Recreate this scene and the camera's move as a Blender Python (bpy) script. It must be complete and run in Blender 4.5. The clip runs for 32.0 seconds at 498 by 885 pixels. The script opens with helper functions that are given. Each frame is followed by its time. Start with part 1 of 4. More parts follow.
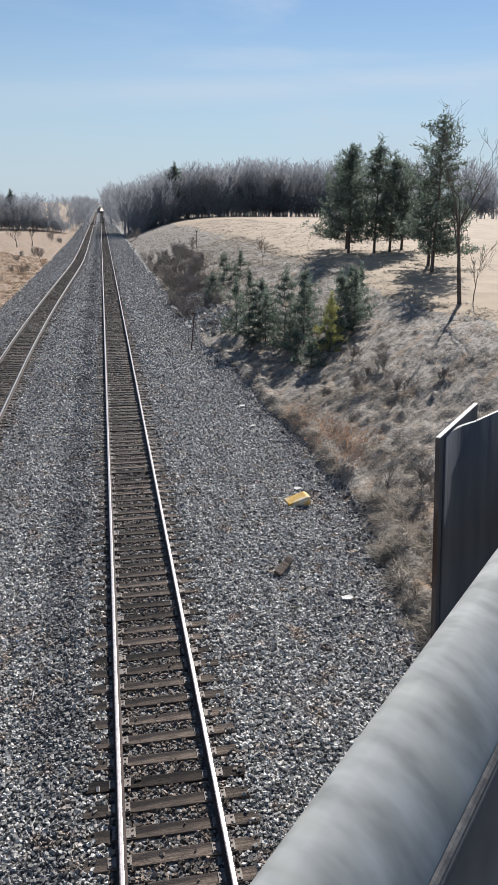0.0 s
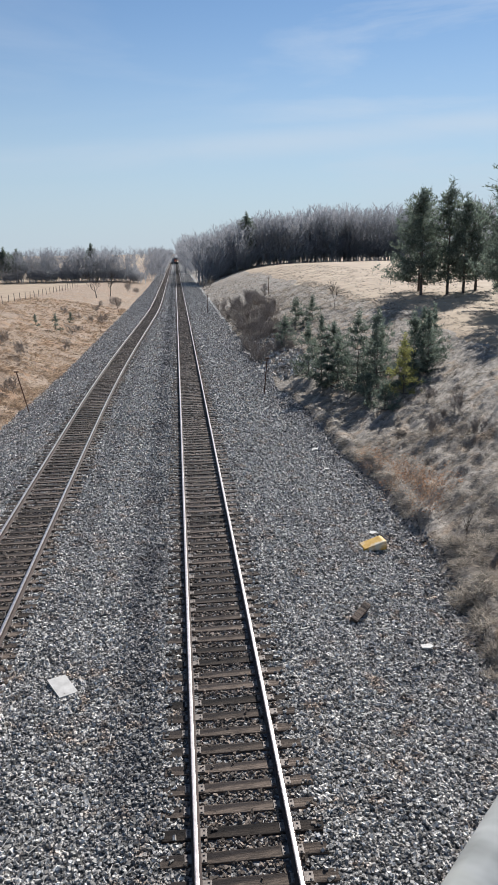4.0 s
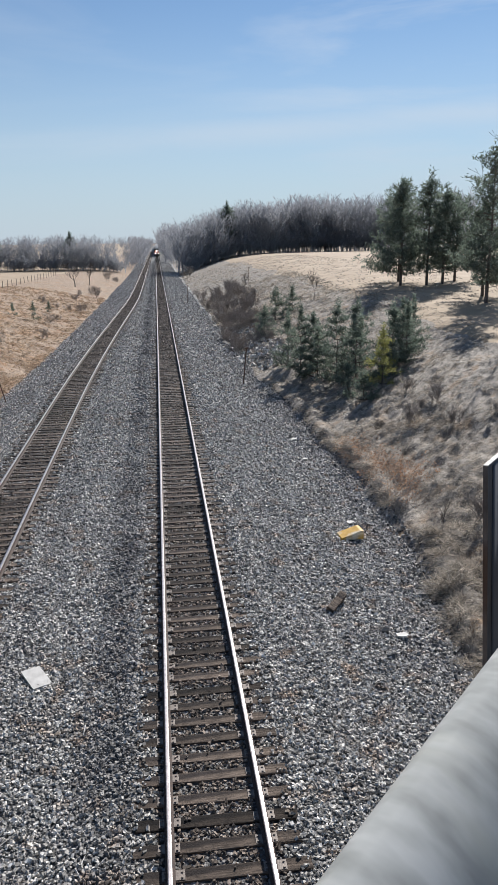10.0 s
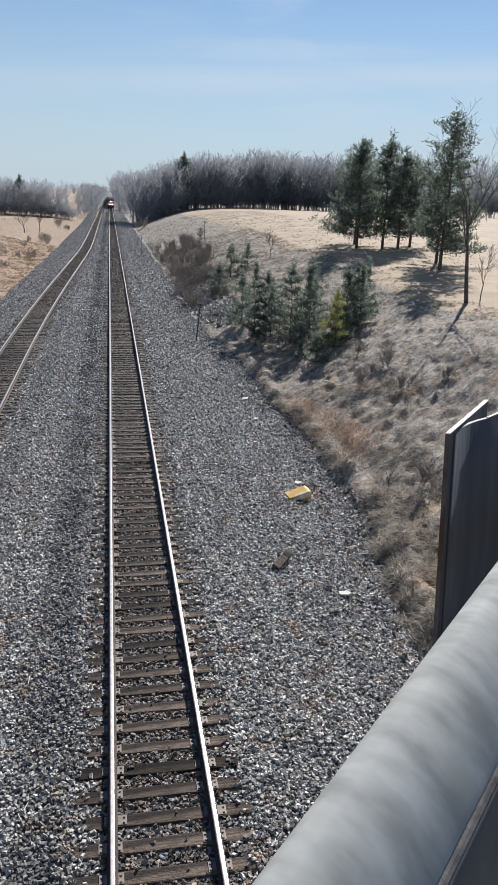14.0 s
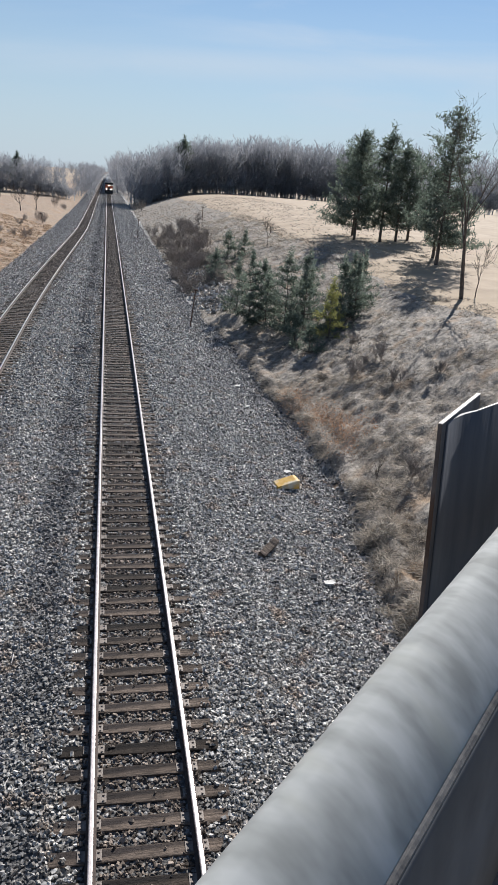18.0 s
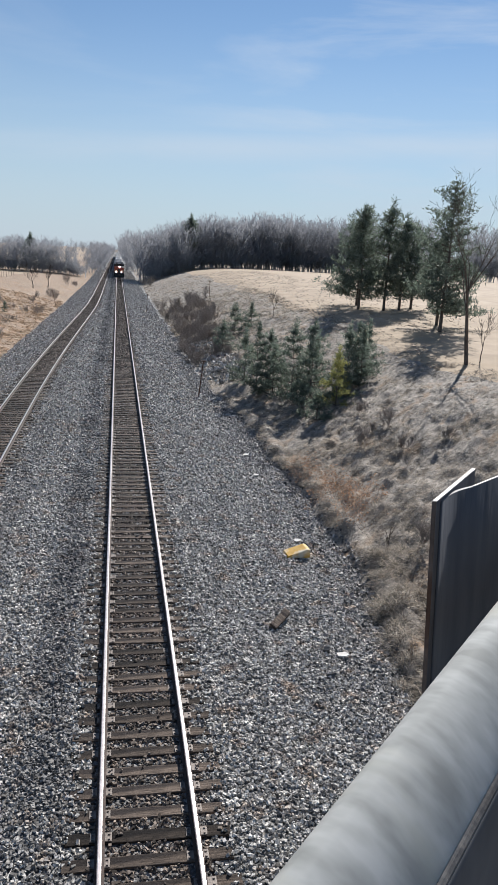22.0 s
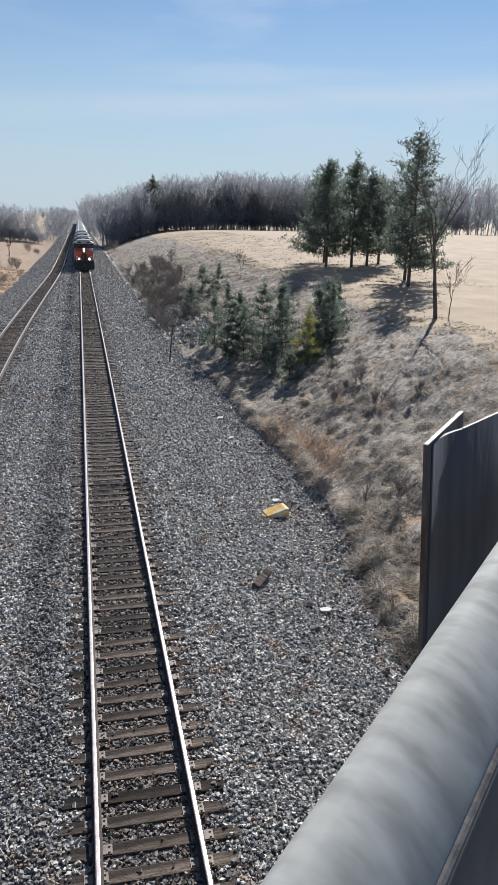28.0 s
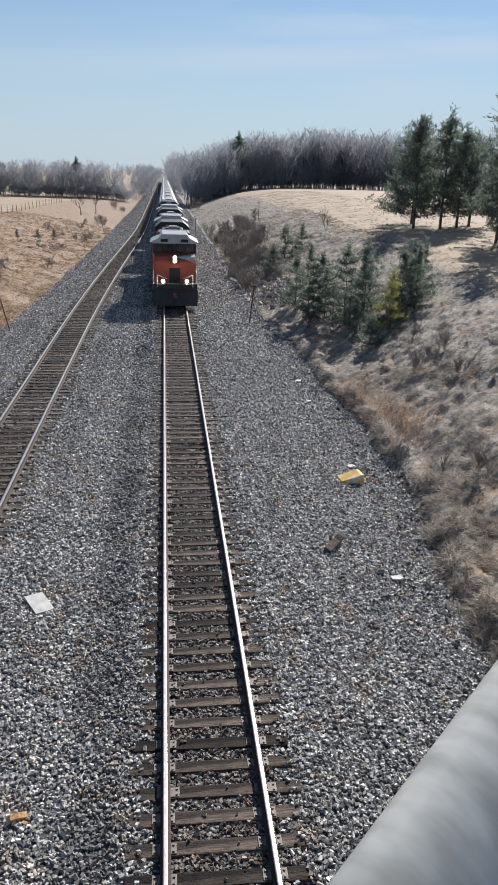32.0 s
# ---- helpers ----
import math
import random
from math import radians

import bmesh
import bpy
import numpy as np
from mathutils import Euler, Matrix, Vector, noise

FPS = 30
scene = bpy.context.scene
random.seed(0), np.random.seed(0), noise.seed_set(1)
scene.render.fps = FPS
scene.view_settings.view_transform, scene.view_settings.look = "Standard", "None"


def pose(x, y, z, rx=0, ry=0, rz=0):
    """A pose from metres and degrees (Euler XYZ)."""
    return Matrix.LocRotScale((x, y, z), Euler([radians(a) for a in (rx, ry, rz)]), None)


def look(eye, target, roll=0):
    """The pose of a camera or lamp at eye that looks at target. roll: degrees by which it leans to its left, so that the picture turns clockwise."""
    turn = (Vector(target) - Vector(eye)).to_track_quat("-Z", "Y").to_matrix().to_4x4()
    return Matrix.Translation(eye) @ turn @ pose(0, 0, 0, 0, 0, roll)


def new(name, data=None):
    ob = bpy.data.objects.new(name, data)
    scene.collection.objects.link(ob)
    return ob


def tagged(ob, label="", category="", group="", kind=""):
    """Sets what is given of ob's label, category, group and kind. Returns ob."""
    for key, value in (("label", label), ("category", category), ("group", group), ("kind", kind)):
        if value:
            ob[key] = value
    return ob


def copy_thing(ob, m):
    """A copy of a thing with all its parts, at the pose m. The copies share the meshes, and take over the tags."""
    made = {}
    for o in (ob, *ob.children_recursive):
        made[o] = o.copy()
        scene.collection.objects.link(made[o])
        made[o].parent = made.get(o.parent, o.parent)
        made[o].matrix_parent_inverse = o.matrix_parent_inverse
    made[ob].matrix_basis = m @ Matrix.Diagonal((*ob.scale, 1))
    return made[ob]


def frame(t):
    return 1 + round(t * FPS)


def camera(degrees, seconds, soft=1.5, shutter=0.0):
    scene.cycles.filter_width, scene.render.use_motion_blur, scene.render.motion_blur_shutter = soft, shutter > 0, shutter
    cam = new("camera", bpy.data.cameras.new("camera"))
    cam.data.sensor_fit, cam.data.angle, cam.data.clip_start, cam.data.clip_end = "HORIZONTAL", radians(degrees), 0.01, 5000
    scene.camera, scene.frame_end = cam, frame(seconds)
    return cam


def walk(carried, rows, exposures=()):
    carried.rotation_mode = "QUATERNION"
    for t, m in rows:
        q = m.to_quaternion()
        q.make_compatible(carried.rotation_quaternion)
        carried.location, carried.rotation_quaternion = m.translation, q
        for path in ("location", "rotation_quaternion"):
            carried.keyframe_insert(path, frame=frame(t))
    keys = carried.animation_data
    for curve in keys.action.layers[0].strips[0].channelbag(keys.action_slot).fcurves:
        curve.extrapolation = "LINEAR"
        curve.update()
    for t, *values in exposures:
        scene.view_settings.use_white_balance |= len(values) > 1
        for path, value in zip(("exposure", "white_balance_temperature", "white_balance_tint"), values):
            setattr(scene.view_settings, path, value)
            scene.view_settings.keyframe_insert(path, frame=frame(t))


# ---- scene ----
cam = camera(37.8, 32.0, soft=0.9)
PATH = [
    (0, (-0.609, -0.203, 8.782), (-0.239, 1.66, 8.157), 0.8),
    (0.5, (-0.602, -0.217, 8.795), (-0.218, 1.642, 8.165), 0.9),
    (1, (-0.614, -0.202, 8.774), (-0.223, 1.657, 8.149), 1.0),
    (1.5, (-0.629, -0.202, 8.777), (-0.238, 1.661, 8.164), 1.1),
    (2, (-0.647, -0.207, 8.772), (-0.26, 1.663, 8.18), 1.0),
    (2.5, (-0.65, -0.188, 8.781), (-0.282, 1.694, 8.212), 0.7),
    (3, (-0.653, -0.184, 8.782), (-0.33, 1.714, 8.242), 0.1),
    (3.5, (-0.683, -0.229, 8.82), (-0.424, 1.684, 8.298), -0.3),
    (4, (-0.682, -0.223, 8.804), (-0.502, 1.702, 8.293), -1.1),
    (4.5, (-0.715, -0.267, 8.837), (-0.608, 1.663, 8.326), -1.6),
    (6.5, (-0.681, -0.263, 8.826), (-0.706, 1.668, 8.306), -2.4),
    (7, (-0.681, -0.265, 8.819), (-0.702, 1.666, 8.3), -2.1),
    (7.5, (-0.647, -0.226, 8.815), (-0.649, 1.706, 8.297), -1.5),
    (8, (-0.651, -0.226, 8.817), (-0.612, 1.707, 8.304), -0.6),
    (8.5, (-0.624, -0.234, 8.78), (-0.532, 1.697, 8.269), 0.0),
    (9, (-0.636, -0.212, 8.793), (-0.485, 1.714, 8.276), 0.2),
    (9.5, (-0.626, -0.249, 8.798), (-0.429, 1.671, 8.272), -0.1),
    (10, (-0.56, -0.156, 8.752), (-0.329, 1.757, 8.215), -0.7),
    (10.5, (-0.595, -0.216, 8.758), (-0.336, 1.691, 8.215), -0.9),
    (11, (-0.608, -0.204, 8.762), (-0.325, 1.699, 8.216), -0.9),
    (11.5, (-0.624, -0.221, 8.768), (-0.317, 1.677, 8.218), -0.7),
    (12, (-0.623, -0.221, 8.771), (-0.294, 1.671, 8.215), -0.4),
    (12.5, (-0.62, -0.227, 8.767), (-0.276, 1.66, 8.198), -0.1),
    (13, (-0.618, -0.224, 8.773), (-0.265, 1.654, 8.181), 0.5),
    (13.5, (-0.611, -0.194, 8.77), (-0.255, 1.675, 8.153), 1.4),
    (14, (-0.622, -0.189, 8.77), (-0.257, 1.67, 8.126), 2.5),
    (14.5, (-0.625, -0.199, 8.776), (-0.236, 1.646, 8.11), 3.9),
    (15, (-0.629, -0.193, 8.772), (-0.204, 1.638, 8.088), 4.9),
    (15.5, (-0.612, -0.21, 8.771), (-0.153, 1.609, 8.078), 5.3),
    (17.5, (-0.628, -0.218, 8.776), (-0.191, 1.605, 8.079), 4.9),
    (18, (-0.653, -0.238, 8.773), (-0.261, 1.604, 8.1), 4.9),
    (18.5, (-0.639, -0.226, 8.772), (-0.32, 1.65, 8.155), 3.9),
    (19, (-0.62, -0.229, 8.81), (-0.343, 1.675, 8.262), 4.6),
    (19.5, (-0.656, -0.203, 8.779), (-0.333, 1.694, 8.234), 6.8),
    (20, (-0.623, -0.225, 8.813), (-0.272, 1.676, 8.299), 5.7),
    (20.5, (-0.643, -0.243, 8.817), (-0.319, 1.675, 8.356), 4.5),
    (21, (-0.633, -0.239, 8.81), (-0.315, 1.68, 8.349), 4.2),
    (21.5, (-0.619, -0.221, 8.799), (-0.277, 1.689, 8.313), 4.0),
    (22, (-0.609, -0.234, 8.807), (-0.246, 1.669, 8.31), 3.5),
    (22.5, (-0.606, -0.237, 8.807), (-0.227, 1.664, 8.314), 3.4),
    (23, (-0.61, -0.22, 8.807), (-0.226, 1.682, 8.322), 3.6),
    (23.5, (-0.623, -0.213, 8.807), (-0.241, 1.691, 8.33), 3.8),
    (24, (-0.612, -0.234, 8.806), (-0.236, 1.672, 8.331), 3.6),
    (24.5, (-0.616, -0.244, 8.807), (-0.248, 1.662, 8.326), 3.4),
    (26.5, (-0.611, -0.223, 8.792), (-0.257, 1.679, 8.284), 2.1),
    (27, (-0.604, -0.245, 8.794), (-0.204, 1.65, 8.293), 1.1),
    (27.5, (-0.626, -0.244, 8.791), (-0.195, 1.635, 8.261), 0.9),
    (28, (-0.642, -0.208, 8.77), (-0.21, 1.653, 8.178), 1.5),
    (28.5, (-0.626, -0.195, 8.767), (-0.229, 1.65, 8.104), 2.0),
    (29, (-0.63, -0.185, 8.774), (-0.309, 1.669, 8.096), 1.9),
    (29.5, (-0.621, -0.174, 8.792), (-0.375, 1.702, 8.143), 1.6),
    (30, (-0.63, -0.159, 8.796), (-0.424, 1.731, 8.173), 1.4),
    (30.5, (-0.631, -0.158, 8.795), (-0.429, 1.733, 8.177), 1.5),
    (31, (-0.639, -0.197, 8.8), (-0.422, 1.688, 8.167), 1.7),
    (31.5, (-0.648, -0.219, 8.794), (-0.419, 1.654, 8.133), 1.9),
    (32, (-0.678, -0.212, 8.786), (-0.453, 1.65, 8.091), 1.8),
]
walk(cam, [(t, look(eye, target, roll)) for t, eye, target, roll in PATH], exposures=[(0.0, 0.46, 6200, 10), (32.0, 0.46, 6200, 10)])

# ---- world, sun and exposure ----
SUN_AZ, SUN_EL = radians(28), radians(34)      # the sun stands ahead, to the right of the line
world = bpy.data.worlds.new("sky")
scene.world = world
world.use_nodes = True


def build_sky():
    nt = world.node_tree
    nt.nodes.clear()
    out = nt.nodes.new("ShaderNodeOutputWorld")
    bg = nt.nodes.new("ShaderNodeBackground")
    sky = nt.nodes.new("ShaderNodeTexSky")
    sky.sky_type, sky.sun_disc = "NISHITA", False
    sky.sun_elevation, sky.sun_rotation = SUN_EL, SUN_AZ
    sky.air_density, sky.dust_density, sky.ozone_density = 1.0, 0.0, 3.0
    # thin, drawn-out cirrus
    co = nt.nodes.new("ShaderNodeTexCoord")
    mp = nt.nodes.new("ShaderNodeMapping")
    mp.inputs["Scale"].default_value = (1.3, 1.0, 9.0)
    mp.inputs["Rotation"].default_value = (0.0, radians(5), radians(40))
    mp.inputs["Location"].default_value = (2.3, 0.7, 0.4)
    nz = nt.nodes.new("ShaderNodeTexNoise")
    nz.inputs["Scale"].default_value = 1.6
    nz.inputs["Detail"].default_value = 6
    nz.inputs["Roughness"].default_value = 0.55
    nz.inputs["Distortion"].default_value = 0.6
    ramp = nt.nodes.new("ShaderNodeValToRGB")
    ramp.color_ramp.elements[0].position, ramp.color_ramp.elements[1].position = 0.47, 0.76
    ramp.color_ramp.elements[0].color, ramp.color_ramp.elements[1].color = (0, 0, 0, 1), (0.42, 0.42, 0.42, 1)
    mix = nt.nodes.new("ShaderNodeMix")
    mix.data_type = "RGBA"
    mix.inputs[7].default_value = (8.5, 9.0, 9.6, 1)
    nt.links.new(co.outputs["Generated"], mp.inputs["Vector"])
    nt.links.new(mp.outputs["Vector"], nz.inputs["Vector"])
    nt.links.new(nz.outputs["Fac"], ramp.inputs["Fac"])
    # denser on the sunward side, with one long thin bank low over the horizon
    parts = nt.nodes.new("ShaderNodeSeparateXYZ")
    nt.links.new(co.outputs["Generated"], parts.inputs["Vector"])

    def math_node(op, one, two):
        nd = nt.nodes.new("ShaderNodeMath")
        nd.operation = op
        for k, v in enumerate((one, two)):
            if isinstance(v, (int, float)):
                nd.inputs[k].default_value = v
            else:
                nt.links.new(v, nd.inputs[k])
        return nd.outputs[0]

    def smooth(v, lo, hi, to_lo, to_hi):
        nd = nt.nodes.new("ShaderNodeMapRange")
        nd.interpolation_type = "SMOOTHSTEP"
        nd.inputs["From Min"].default_value, nd.inputs["From Max"].default_value = lo, hi
        nd.inputs["To Min"].default_value, nd.inputs["To Max"].default_value = to_lo, to_hi
        nt.links.new(v, nd.inputs["Value"])
        return nd.outputs["Result"]

    sunward = smooth(parts.outputs["X"], 0.02, 0.28, 0.45, 1.5)
    wisps = math_node("MULTIPLY", ramp.outputs["Color"], sunward)
    tilt = math_node("MULTIPLY_ADD", parts.outputs["X"], -0.06)
    tilt.node.inputs[2].default_value = -0.122
    level = math_node("ADD", parts.outputs["Z"], tilt)
    away = math_node("ABSOLUTE", level, 0.0)
    bank = math_node("MULTIPLY", smooth(away, 0.0, 0.028, 0.5, 0.0), smooth(nz.outputs["Fac"], 0.32, 0.62, 0.1, 1.0))
    nt.links.new(math_node("MAXIMUM", wisps, bank), mix.inputs[0])
    nt.links.new(sky.outputs["Color"], mix.inputs[6])
    # pale haze that thickens towards the horizon
    sep = nt.nodes.new("ShaderNodeSeparateXYZ")
    nt.links.new(co.outputs["Generated"], sep.inputs["Vector"])
    low = nt.nodes.new("ShaderNodeMapRange")
    low.interpolation_type = "SMOOTHSTEP"
    low.inputs["From Min"].default_value, low.inputs["From Max"].default_value = 0.30, -0.04
    low.inputs["To Min"].default_value, low.inputs["To Max"].default_value = 0.0, 0.9
    haze = nt.nodes.new("ShaderNodeMix")
    haze.data_type = "RGBA"
    haze.inputs[7].default_value = (5.7, 6.9, 8.0, 1)
    nt.links.new(sep.outputs["Z"], low.inputs["Value"])
    nt.links.new(low.outputs["Result"], haze.inputs[0])
    nt.links.new(mix.outputs[2], haze.inputs[6])
    nt.links.new(haze.outputs[2], bg.inputs["Color"])
    bg.inputs["Strength"].default_value = 0.062
    nt.links.new(bg.outputs["Background"], out.inputs["Surface"])


build_sky()
sun = new("sun", bpy.data.lights.new("sun", "SUN"))
sun.data.energy, sun.data.angle, sun.data.color = 5.0, radians(0.5), (1.0, 0.94, 0.86)
to_sun = Vector((math.sin(SUN_AZ) * math.cos(SUN_EL), math.cos(SUN_AZ) * math.cos(SUN_EL), math.sin(SUN_EL)))
sun.matrix_world = look(to_sun * 50, (0, 0, 0))

# ---- materials ----


def mat(name, c1, c2, scale=5.0, rough=0.8, bump=0.2, bump_scale=30.0, metal=0.0, c3=None, spot=0.5, random_v=0.0, island_v=0.0, stretch=(1, 1, 1), dist=0.02, world_co=False, spec=0.5, thin=0.0, oily=False, combed=None, fine=5):
    """A surface of two tones with noise at two scales, a third tone in patches, and fine relief."""
    m = bpy.data.materials.new(name)
    m.use_nodes = True
    nt = m.node_tree
    n, l = nt.nodes, nt.links
    b = n["Principled BSDF"]
    b.inputs["Roughness"].default_value, b.inputs["Metallic"].default_value = rough, metal
    b.inputs["Specular IOR Level"].default_value = spec
    tc = n.new("ShaderNodeTexCoord")
    mp = n.new("ShaderNodeMapping")
    mp.inputs["Scale"].default_value = stretch
    if combed is not None:
        # drawn out along one heading
        mp.vector_type = "TEXTURE"
        mp.inputs["Rotation"].default_value = (0, 0, radians(combed))
        mp.inputs["Scale"].default_value = (2.6, 0.8, 1.2)
    if world_co:
        geo = n.new("ShaderNodeNewGeometry")
        l.new(geo.outputs["Position"], mp.inputs["Vector"])
    else:
        l.new(tc.outputs["Object"], mp.inputs["Vector"])
    a = n.new("ShaderNodeTexNoise")
    a.inputs["Scale"].default_value, a.inputs["Detail"].default_value = scale, fine
    l.new(mp.outputs["Vector"], a.inputs["Vector"])
    r = n.new("ShaderNodeValToRGB")
    r.color_ramp.elements[0].position, r.color_ramp.elements[1].position = 0.34, 0.66
    r.color_ramp.elements[0].color, r.color_ramp.elements[1].color = (*c1, 1), (*c2, 1)
    l.new(a.outputs["Fac"], r.inputs["Fac"])
    col = r.outputs["Color"]
    if c3:
        p = n.new("ShaderNodeTexNoise")
        p.inputs["Scale"].default_value, p.inputs["Detail"].default_value = scale * 0.23, 4
        l.new(mp.outputs["Vector"], p.inputs["Vector"])
        pr = n.new("ShaderNodeMapRange")
        pr.inputs["From Min"].default_value, pr.inputs["From Max"].default_value = spot, spot + 0.12
        l.new(p.outputs["Fac"], pr.inputs["Value"])
        mx = n.new("ShaderNodeMix")
        mx.data_type = "RGBA"
        mx.inputs[7].default_value = (*c3, 1)
        l.new(pr.outputs["Result"], mx.inputs[0])
        l.new(col, mx.inputs[6])
        col = mx.outputs[2]
    for amount, node_id, socket in ((random_v, "ShaderNodeObjectInfo", "Random"), (island_v, "ShaderNodeNewGeometry", "Random Per Island")):
        if amount:
            oi = n.new(node_id)
            mr = n.new("ShaderNodeMapRange")
            mr.inputs["To Min"].default_value, mr.inputs["To Max"].default_value = 1 - amount, 1 + amount
            l.new(oi.outputs[socket], mr.inputs["Value"])
            hs = n.new("ShaderNodeHueSaturation")
            l.new(mr.outputs["Result"], hs.inputs["Value"])
            l.new(col, hs.inputs["Color"])
            col = hs.outputs["Color"]
    if oily:
        col = streak(n, l, col, geo.outputs["Position"])
    l.new(col, b.inputs["Base Color"])
    if thin:
        # light that comes through a thin blade from behind
        tl, mixer = n.new("ShaderNodeBsdfTranslucent"), n.new("ShaderNodeMixShader")
        mixer.inputs[0].default_value = thin
        l.new(col, tl.inputs["Color"])
        l.new(b.outputs["BSDF"], mixer.inputs[1])
        l.new(tl.outputs["BSDF"], mixer.inputs[2])
        l.new(mixer.outputs["Shader"], n["Material Output"].inputs["Surface"])
    if bump:
        g = n.new("ShaderNodeTexNoise")
        g.inputs["Scale"].default_value, g.inputs["Detail"].default_value = bump_scale, 4
        l.new(mp.outputs["Vector"], g.inputs["Vector"])
        bp = n.new("ShaderNodeBump")
        bp.inputs["Strength"].default_value, bp.inputs["Distance"].default_value = bump, dist
        l.new(g.outputs["Fac"], bp.inputs["Height"])
        l.new(bp.outputs["Normal"], b.inputs["Normal"])
    return m


def streak(n, l, col, position):
    """Oil and fines that darken long strips of the ballast beside the tracks."""
    sep = n.new("ShaderNodeSeparateXYZ")
    l.new(position, sep.inputs["Vector"])
    nz = n.new("ShaderNodeTexNoise")
    nz.inputs["Scale"].default_value, nz.inputs["Detail"].default_value = 0.35, 4
    l.new(position, nz.inputs["Vector"])
    total = None
    for middle, half, depth in ((-1.85, 0.75, 0.62), (-4.1, 0.5, 0.25)):
        off = n.new("ShaderNodeMath")
        off.operation = "ADD"
        off.inputs[1].default_value = -middle
        l.new(sep.outputs["X"], off.inputs[0])
        away = n.new("ShaderNodeMath")
        away.operation = "ABSOLUTE"
        l.new(off.outputs[0], away.inputs[0])
        fall = n.new("ShaderNodeMapRange")
        fall.interpolation_type = "SMOOTHSTEP"
        fall.inputs["From Min"].default_value, fall.inputs["From Max"].default_value = 0.1, half
        fall.inputs["To Min"].default_value, fall.inputs["To Max"].default_value = depth, 0.0
        l.new(away.outputs[0], fall.inputs["Value"])
        if total is None:
            total = fall.outputs["Result"]
        else:
            both = n.new("ShaderNodeMath")
            l.new(total, both.inputs[0])
            l.new(fall.outputs["Result"], both.inputs[1])
            total = both.outputs[0]
    patchy = n.new("ShaderNodeMapRange")
    patchy.inputs["From Min"].default_value, patchy.inputs["From Max"].default_value = 0.35, 0.6
    patchy.inputs["To Min"].default_value, patchy.inputs["To Max"].default_value = 0.35, 1.0
    l.new(nz.outputs["Fac"], patchy.inputs["Value"])
    amount = n.new("ShaderNodeMath")
    amount.operation = "MULTIPLY"
    l.new(total, amount.inputs[0])
    l.new(patchy.outputs["Result"], amount.inputs[1])
    mx = n.new("ShaderNodeMix")
    mx.data_type = "RGBA"
    mx.inputs[7].default_value = (0.055, 0.055, 0.06, 1)
    l.new(amount.outputs[0], mx.inputs[0])
    l.new(col, mx.inputs[6])
    return mx.outputs[2]


def glow(name, color, strength):
    m = bpy.data.materials.new(name)
    m.use_nodes = True
    b = m.node_tree.nodes["Principled BSDF"]
    b.inputs["Base Color"].default_value = (*color, 1)
    b.inputs["Emission Color"].default_value = (*color, 1)
    b.inputs["Emission Strength"].default_value = strength
    return m


def ballast_material():
    """Crushed stone: cells of many greys, darkened for shade between loose stones, with a steep relief."""
    m = bpy.data.materials.new("ballast")
    m.use_nodes = True
    n, l = m.node_tree.nodes, m.node_tree.links
    b = n["Principled BSDF"]
    b.inputs["Roughness"].default_value = 0.72
    geo = n.new("ShaderNodeNewGeometry")
    v = n.new("ShaderNodeTexVoronoi")
    v.inputs["Scale"].default_value = 17
    l.new(geo.outputs["Position"], v.inputs["Vector"])
    sep = n.new("ShaderNodeSeparateColor")
    l.new(v.outputs["Color"], sep.inputs["Color"])
    r = n.new("ShaderNodeValToRGB")
    # the near-black end paints the shade in the gaps under the stones
    r.color_ramp.elements[0].color, r.color_ramp.elements[1].color = (0.02, 0.019, 0.019, 1), (0.30, 0.29, 0.285, 1)
    e = r.color_ramp.elements.new(0.55)
    e.color = (0.085, 0.082, 0.08, 1)
    l.new(sep.outputs["Red"], r.inputs["Fac"])
    big = n.new("ShaderNodeTexNoise")
    big.inputs["Scale"].default_value, big.inputs["Detail"].default_value = 0.8, 8
    l.new(geo.outputs["Position"], big.inputs["Vector"])
    mr = n.new("ShaderNodeMapRange")
    mr.inputs["From Min"].default_value, mr.inputs["From Max"].default_value = 0.3, 0.7
    mr.inputs["To Min"].default_value, mr.inputs["To Max"].default_value = 0.7, 1.25
    l.new(big.outputs["Fac"], mr.inputs["Value"])
    hs = n.new("ShaderNodeHueSaturation")
    l.new(r.outputs["Color"], hs.inputs["Color"])
    l.new(mr.outputs["Result"], hs.inputs["Value"])
    l.new(streak(n, l, hs.outputs["Color"], geo.outputs["Position"]), b.inputs["Base Color"])
    bp = n.new("ShaderNodeBump")
    bp.invert = True
    bp.inputs["Strength"].default_value, bp.inputs["Distance"].default_value = 1.0, 0.05
    l.new(v.outputs["Distance"], bp.inputs["Height"])
    l.new(bp.outputs["Normal"], b.inputs["Normal"])
    return m


M_BALLAST = ballast_material()
M_CRIB = mat("crib_stone", (0.085, 0.068, 0.055), (0.27, 0.22, 0.18), scale=9, rough=0.8, bump=0.2, bump_scale=60, island_v=0.75, world_co=True, spec=0.25)
M_ROCK = mat("dark_rock", (0.07, 0.068, 0.068), (0.30, 0.29, 0.28), scale=6, rough=0.75, bump=0.3, bump_scale=40, island_v=0.75, world_co=True, spec=0.4)
M_STONE = mat("crushed_stone", (0.22, 0.21, 0.195), (0.64, 0.612, 0.57), scale=9, rough=0.92, bump=0.25, bump_scale=60, island_v=0.7, world_co=True, c3=(0.38, 0.31, 0.25), spot=0.55, spec=0.15, oily=True)
M_GRASS = mat("dry_grass", (0.15, 0.13, 0.108), (0.37, 0.325, 0.275), scale=4.0, rough=0.9, bump=1.0, bump_scale=10, dist=0.13, c3=(0.27, 0.19, 0.122), spot=0.55, world_co=True, combed=50)
